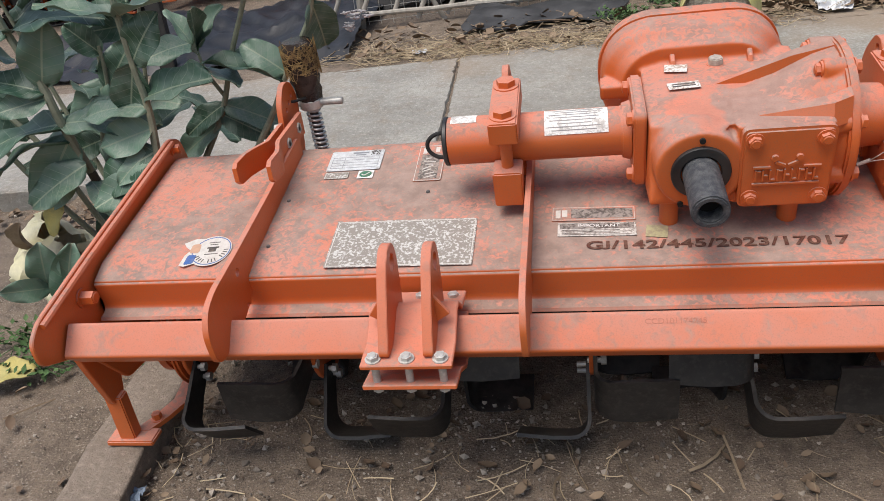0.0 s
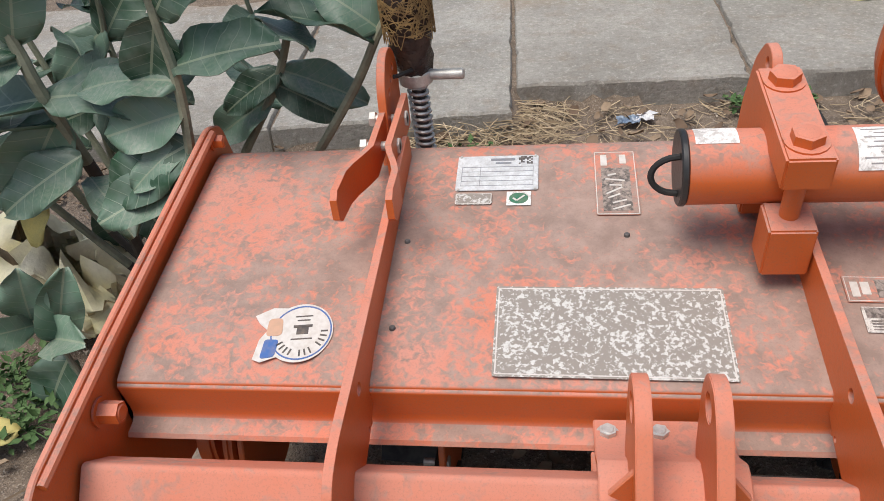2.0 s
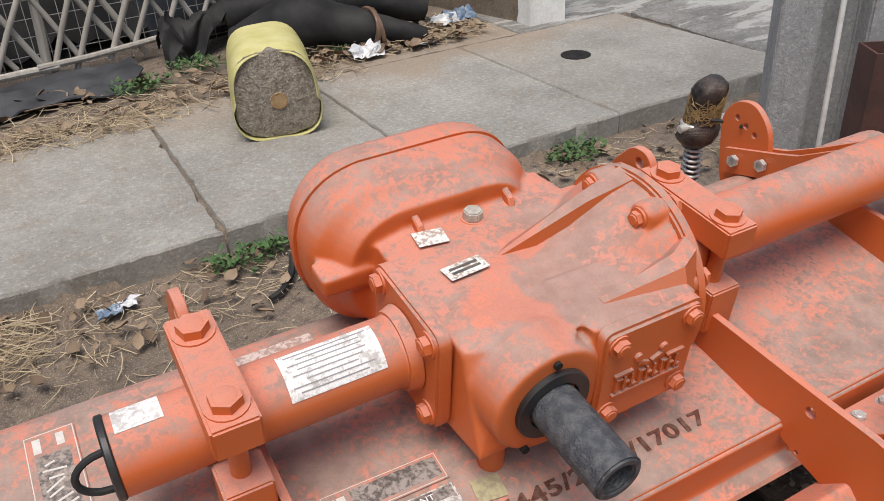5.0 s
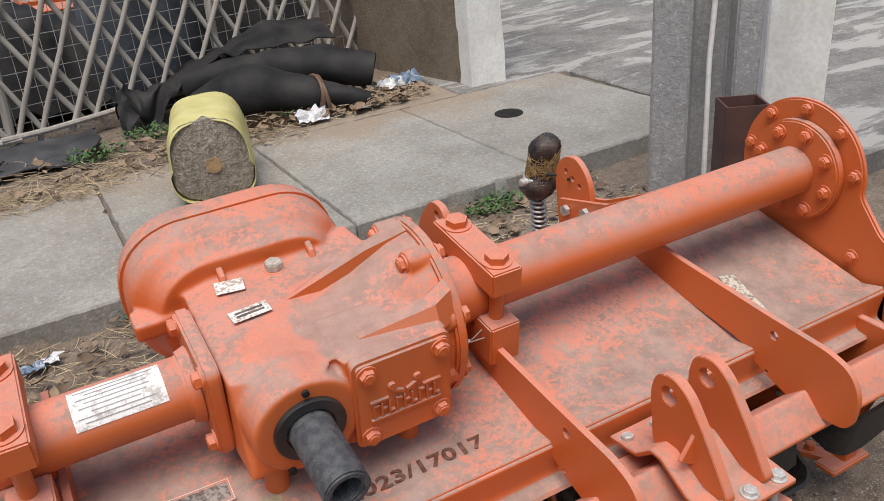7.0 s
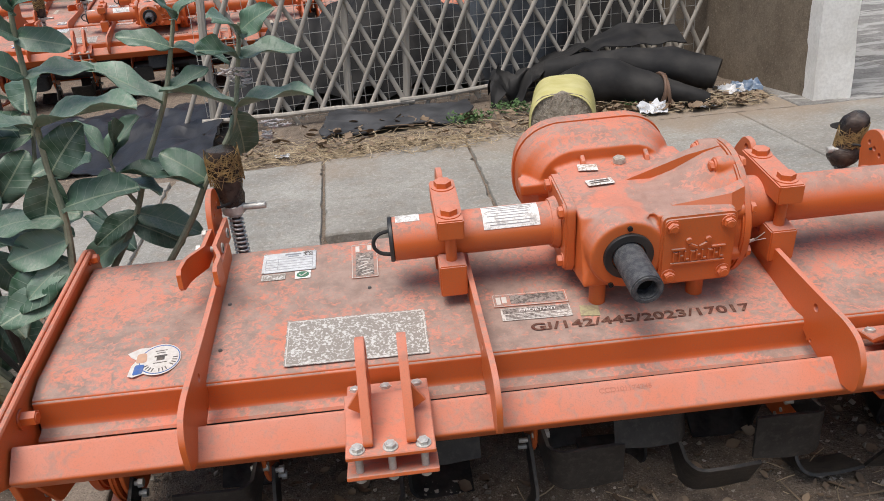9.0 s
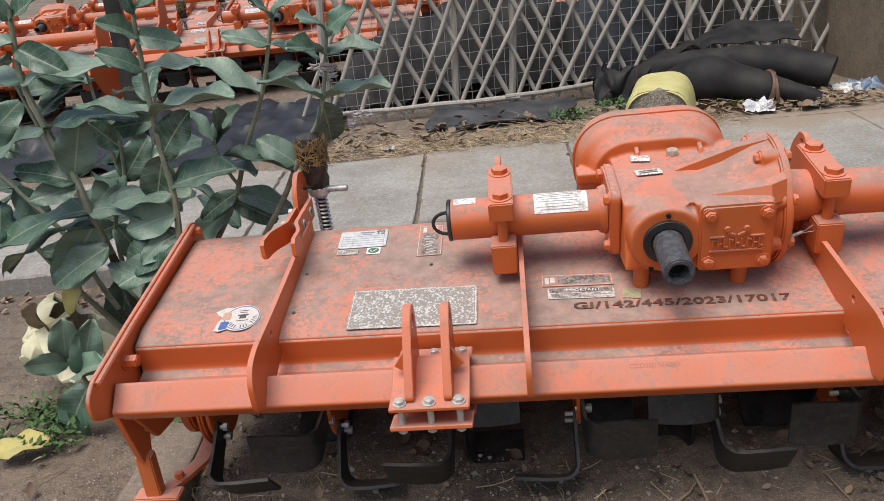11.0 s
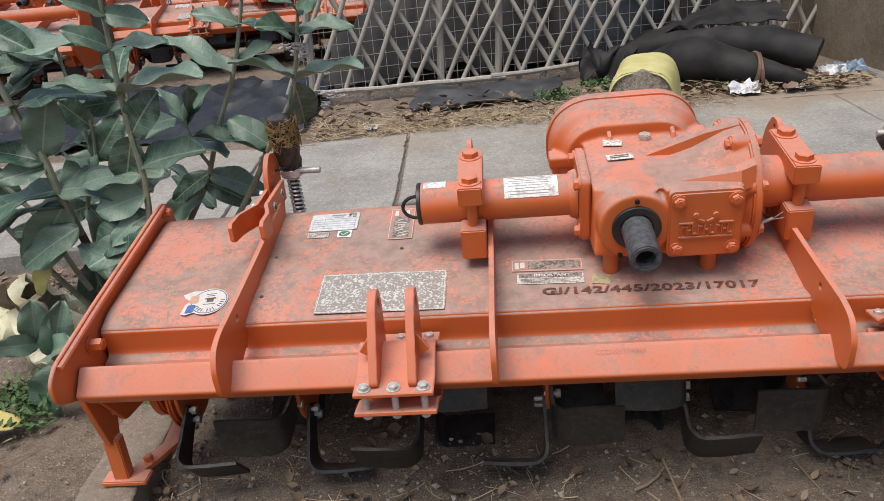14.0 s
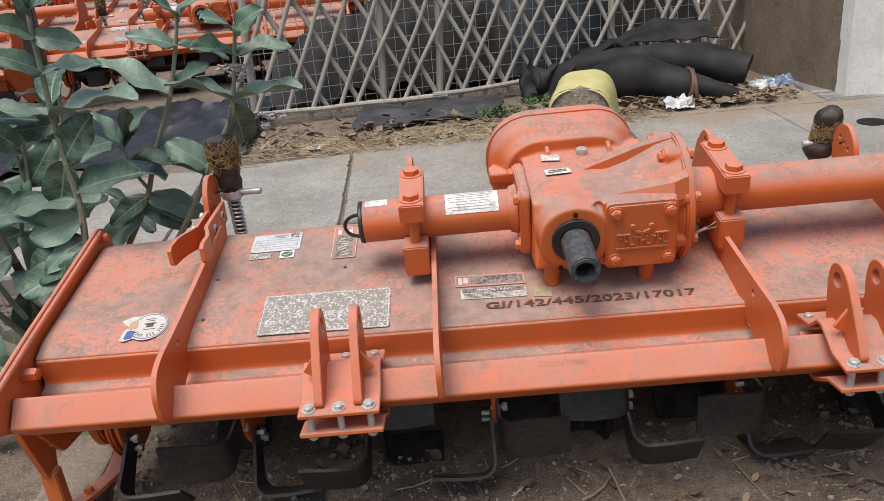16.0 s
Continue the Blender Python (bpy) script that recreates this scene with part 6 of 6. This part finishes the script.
        return (-1.46 + (1.35 * r + f) * c, 2.02 + (0.95 * r + f) * s, max(-0.01, 0.24 * v ** 0.8 * (1 - 0.35 * c) + 0.09 * noise.noise((c * 2.5 + 4, s * 2.5, v * 3)) * v))
    solid("plastic_bag", surface(bag, 60, 26, 0.001), speckled("cream_plastic_bag", (0.64, 0.60, 0.36), (0.72, 0.68, 0.52), 9, 0.45, bump=0.5), "crumpled cream plastic bag under the shrub", "bag", sharp=30)
    strap = B()
    for pts in ([(0.50, 2.94, 0.05), (0.47, 2.88, 0.02), (0.42, 2.82, 0.012), (0.37, 2.79, 0.012)], [(0.50, 2.94, 0.05), (0.51, 2.87, 0.03), (0.50, 2.79, 0.012), (0.54, 2.74, 0.012)]):
        sweep(strap, bezier(pts, 5), 0.011, 6)
    solid("black_strap", strap, RUBBER, "black knotted rubber strap lying on the soil", "strap")


build_rubber()


def build_kerb():
    bm = box(B(), (-0.955, 1.12, 0.015), (0.15, 1.05, 0.10), (0, 0, 3))
    bmesh.ops.subdivide_edges(bm, edges=bm.edges[:], cuts=8, use_grid_fill=True)
    for v in bm.verts:
        v.co += 0.012 * noise.noise_vector(v.co * 7) + 0.005 * noise.noise_vector(v.co * 30)
    solid("kerb_stone", bevel(bm, 0.004, 1), concrete_mat("earthy_kerb_stone", (0.19, 0.15, 0.115), (0.25, 0.205, 0.165), (0.14, 0.105, 0.078), False), "worn earth-stained kerb stone under the skid", "kerb", kind="structure", sharp=60)
    # drain hole in the yard: a near-black disc painted as its shaded inside
    bm = rod(B(), (2.36, 3.92, 0.08), (2.36, 3.92, 0.0965), 0.075, n=24)
    solid("drain_lid", bm, DARK, "dark disc standing for the shaded drain hole in the concrete", "drain", kind="structure")


build_kerb()


# ---- litter, straw and weeds ----
def scatter_straw(name, regions, label, mat, seed, r=0.0016):
    rnd = random.Random(seed)
    bm = B()
    for x0, x1, y0, y1, z0, z1, n, lo, hi in regions:
        for _ in range(n):
            x, y = rnd.uniform(x0, x1), rnd.uniform(y0, y1)
            a, l, tilt = rnd.uniform(0, math.tau), rnd.uniform(lo, hi), rnd.uniform(-0.15, 0.25)
            z = z0 + (z1 - z0) * rnd.random() ** 2
            bend = rnd.uniform(-0.25, 0.25)
            d, s = Vector((math.cos(a), math.sin(a), tilt)), Vector((-math.sin(a), math.cos(a), 0))
            pts = [Vector((x, y, z)) + d * l * (t - 0.5) + s * bend * l * (t - 0.5) ** 2 * 2 for t in (0, 0.35, 0.7, 1)]
            sweep(bm, pts, [r * rnd.uniform(0.6, 1.2)] * 4, 3)
    return solid(name, bm, mat, label, "straw", kind="stuff", sharp=80)


def island_mat(name, a, b, rough=0.85):
    m = Mat(name, rough)
    c = m.mix(m.island(), a, b)
    n = m.noise(60, 3)
    return m.color(m.mix(m.math("MULTIPLY", m.ramp(n, 0.4, 0.7), 0.3), c, tuple(v * 0.5 for v in a))).bump(n, 0.2).m


STRAW_MIX = island_mat("dry_straw_mix", (0.58, 0.47, 0.31), (0.32, 0.24, 0.15))
LITTER_MIX = island_mat("dry_leaf_mix", (0.30, 0.22, 0.145), (0.13, 0.085, 0.055))
PEBBLE_MIX = island_mat("grit_mix", (0.46, 0.40, 0.33), (0.10, 0.075, 0.055))

scatter_straw("straw_litter", [(-1.3, 1.4, 4.30, 4.75, 0.075, 0.12, 1300, 0.04, 0.16), (-1.05, 0.5, 4.24, 4.52, 0.085, 0.14, 800, 0.04, 0.17), (0.95, 2.25, 4.50, 4.85, 0.10, 0.16, 520, 0.05, 0.15),
                               (-0.8, 2.3, 2.78, 3.12, 0.003, 0.025, 620, 0.03, 0.12), (-0.75, 0.6, 2.1, 3.0, 0.003, 0.012, 160, 0.03, 0.12), (-0.8, -0.25, 2.83, 3.1, 0.01, 0.06, 350, 0.05, 0.2),
                               (-0.9, 1.4, 1.1, 1.45, 0.003, 0.015, 130, 0.03, 0.12)], "loose dry straw along the slabs", STRAW_MIX, 3)
scatter_straw("twigs", [(0.0, 1.2, 1.14, 1.32, 0.008, 0.02, 10, 0.08, 0.2), (-2.4, -1.1, 1.1, 2.3, 0.006, 0.012, 24, 0.04, 0.14), (-0.15, 1.45, 4.36, 4.85, 0.1, 0.16, 30, 0.15, 0.4)], "thin dry twigs scattered on the soil", island_mat("twig_mix", (0.34, 0.26, 0.17), (0.16, 0.11, 0.07)), 6, 0.0030)


def scatter_leaves():
    rnd = random.Random(17)
    bm = B()
    for x0, x1, y0, y1, z, n, lo, hi in ((-0.9, 1.5, 1.08, 1.9, 0.008, 320, 0.012, 0.045), (-2.6, -1.0, 1.1, 2.9, 0.010, 90, 0.015, 0.05), (-0.75, 2.3, 2.7, 3.13, 0.02, 260, 0.02, 0.06), (-2.6, -1.1, 2.55, 2.76, 0.015, 130, 0.015, 0.05),
                                         (0.95, 2.25, 4.5, 4.9, 0.125, 240, 0.03, 0.08), (-1.3, 1.2, 4.3, 4.95, 0.12, 220, 0.03, 0.07), (-1.02, -0.80, 1.1, 1.5, 0.01, 40, 0.015, 0.035)):
        for _ in range(n):
            c = Vector((rnd.uniform(x0, x1), rnd.uniform(y0, y1), z + rnd.uniform(-0.004, 0.012)))
            m = Matrix.Translation(c) @ pose(0, 0, 0, rnd.uniform(-35, 35), rnd.uniform(-35, 35), rnd.uniform(0, 360))
            l = rnd.uniform(lo, hi)
            w, k = l * rnd.uniform(0.25, 0.5), rnd.uniform(-0.3, 0.5)
            rows = []
            for t, f in ((0, 0.1), (0.3, 0.9), (0.65, 0.85), (1, 0.05)):
                rows.append([bm.verts.new(m @ Vector((l * (t - 0.5), w * f * s, l * k * (t - 0.5) ** 2 + abs(s) * w * 0.3))) for s in (-1, 0, 1)])
            for p, q in zip(rows, rows[1:]):
                for j in (0, 1):
                    bm.faces.new((p[j], q[j], q[j + 1], p[j + 1]))
    solid("leaf_litter", bm, LITTER_MIX, "dry brown leaf litter on the soil", "leaf litter", kind="stuff", sharp=80)
    bm = B()
    for x0, x1, y0, y1, n, lo, hi in ((-2.6, 1.6, 1.0, 1.5, 3800, 0.0012, 0.0055), (-2.6, 1.6, 1.4, 2.0, 1200, 0.0015, 0.006), (-0.95, 1.6, 1.12, 1.75, 1100, 0.004, 0.013), (-2.7, -1.1, 1.1, 2.75, 500, 0.002, 0.009), (-0.8, 2.3, 2.1, 3.12, 700, 0.002, 0.008), (-1.7, 1.3, 4.35, 5.3, 300, 0.004, 0.012)):
        for _ in range(n):
            r = lo + (hi - lo) * rnd.random() ** 2.5
            y = rnd.uniform(y0, y1)
            m = Matrix.Translation((rnd.uniform(x0, x1), y, (0.085 if y > 4.3 else 0.0) + r * 0.3)) @ pose(0, 0, 0, rnd.uniform(0, 360), rnd.uniform(0, 360), 0) @ Matrix.Diagonal((r, r * rnd.uniform(0.6, 1), r * rnd.uniform(0.4, 0.8), 1))
            vs = [bm.verts.new(m @ Vector(p)) for p in ((1, 0, 0), (0, 1, 0), (-1, 0, 0), (0, -1, 0), (0, 0, 1), (0, 0, -1))]
            for i in range(4):
                bm.faces.new((vs[i], vs[(i + 1) % 4], vs[4]))
                bm.faces.new((vs[(i + 1) % 4], vs[i], vs[5]))
    me = bpy.data.meshes.new("grit")
    bm.to_mesh(me)
    bm.free()
    me.materials.append(PEBBLE_MIX)
    tagged(new("grit", me), "grit and small stones on the soil", "grit", kind="stuff")


scatter_leaves()
WEED = island_mat("weed_green", (0.055, 0.12, 0.035), (0.10, 0.17, 0.06))


def build_weed(x, y, z, spread, n, seed):
    rnd = random.Random(seed)
    bm = B()
    for _ in range(n):
        a, r = rnd.uniform(0, math.tau), spread * rnd.random() ** 0.7
        c = Vector((r * math.cos(a), r * math.sin(a) * 0.7, rnd.uniform(0.005, 0.05)))
        m = Matrix.Translation(c) @ pose(0, 0, 0, 0, rnd.uniform(-60, 10), rnd.uniform(0, 360))
        l, w = rnd.uniform(0.015, 0.034), rnd.uniform(0.006, 0.011)
        rows = [[bm.verts.new(m @ Vector((l * t, w * f * s, 0.3 * w * abs(s)))) for s in (-1, 0, 1)] for t, f in ((0, 0.15), (0.45, 1), (1, 0.1))]
        for p, q in zip(rows, rows[1:]):
            for j in (0, 1):
                bm.faces.new((p[j], q[j], q[j + 1], p[j + 1]))
    for _ in range(max(3, n // 12)):
        a = rnd.uniform(0, math.tau)
        sweep(bm, [(0, 0, 0), (0.5 * spread * math.cos(a), 0.4 * spread * math.sin(a), 0.025), (spread * math.cos(a), 0.7 * spread * math.sin(a), 0.02)], 0.0015, 4)
    o = solid("weed", bm, WEED, "low green weed growing in the soil", "weed", "weeds", sharp=80)
    o.location = (x, y, z)


for k, (x, y, z, s, n) in enumerate(((0.35, 3.05, 0.0, 0.10, 110), (0.47, 3.07, 0.0, 0.07, 60), (1.73, 3.10, 0.0, 0.13, 150), (-0.55, 2.77, 0.0, 0.09, 90), (-0.69, 2.45, 0.0, 0.12, 120), (0.42, 4.80, 0.09, 0.15, 160), (0.74, 4.97, 0.09, 0.17, 160), (-1.54, 1.80, 0.0, 0.13, 130), (-1.43, 1.66, 0.0, 0.11, 110), (-1.64, 1.66, 0.0, 0.09, 80), (-1.0, 1.66, 0.0, 0.08, 90), (1.41, 4.70, 0.1, 0.07, 40))):
    build_weed(x, y, z, s, n, 40 + k)
yl = new("fallen_leaf", leaf_mesh(0.17, 0.10, 0.3, 0.1, YELLOW_LEAF, "fallen_leaf", 0.6, 4))
yl.matrix_world = pose(-1.57, 1.585, 0.025, 14, -6, 12)
tagged(yl, "torn yellow fallen leaf on the soil", "leaf")
# dark steel post by the parked tillers
solid("steel_post", bevel(box(B(), (-2.25, 4.50, 1.1), (0.09, 0.07, 2.3), (0, 2, 10)), 0.004), BLACK_PAINT, "dark painted steel post behind the shrub", "post")
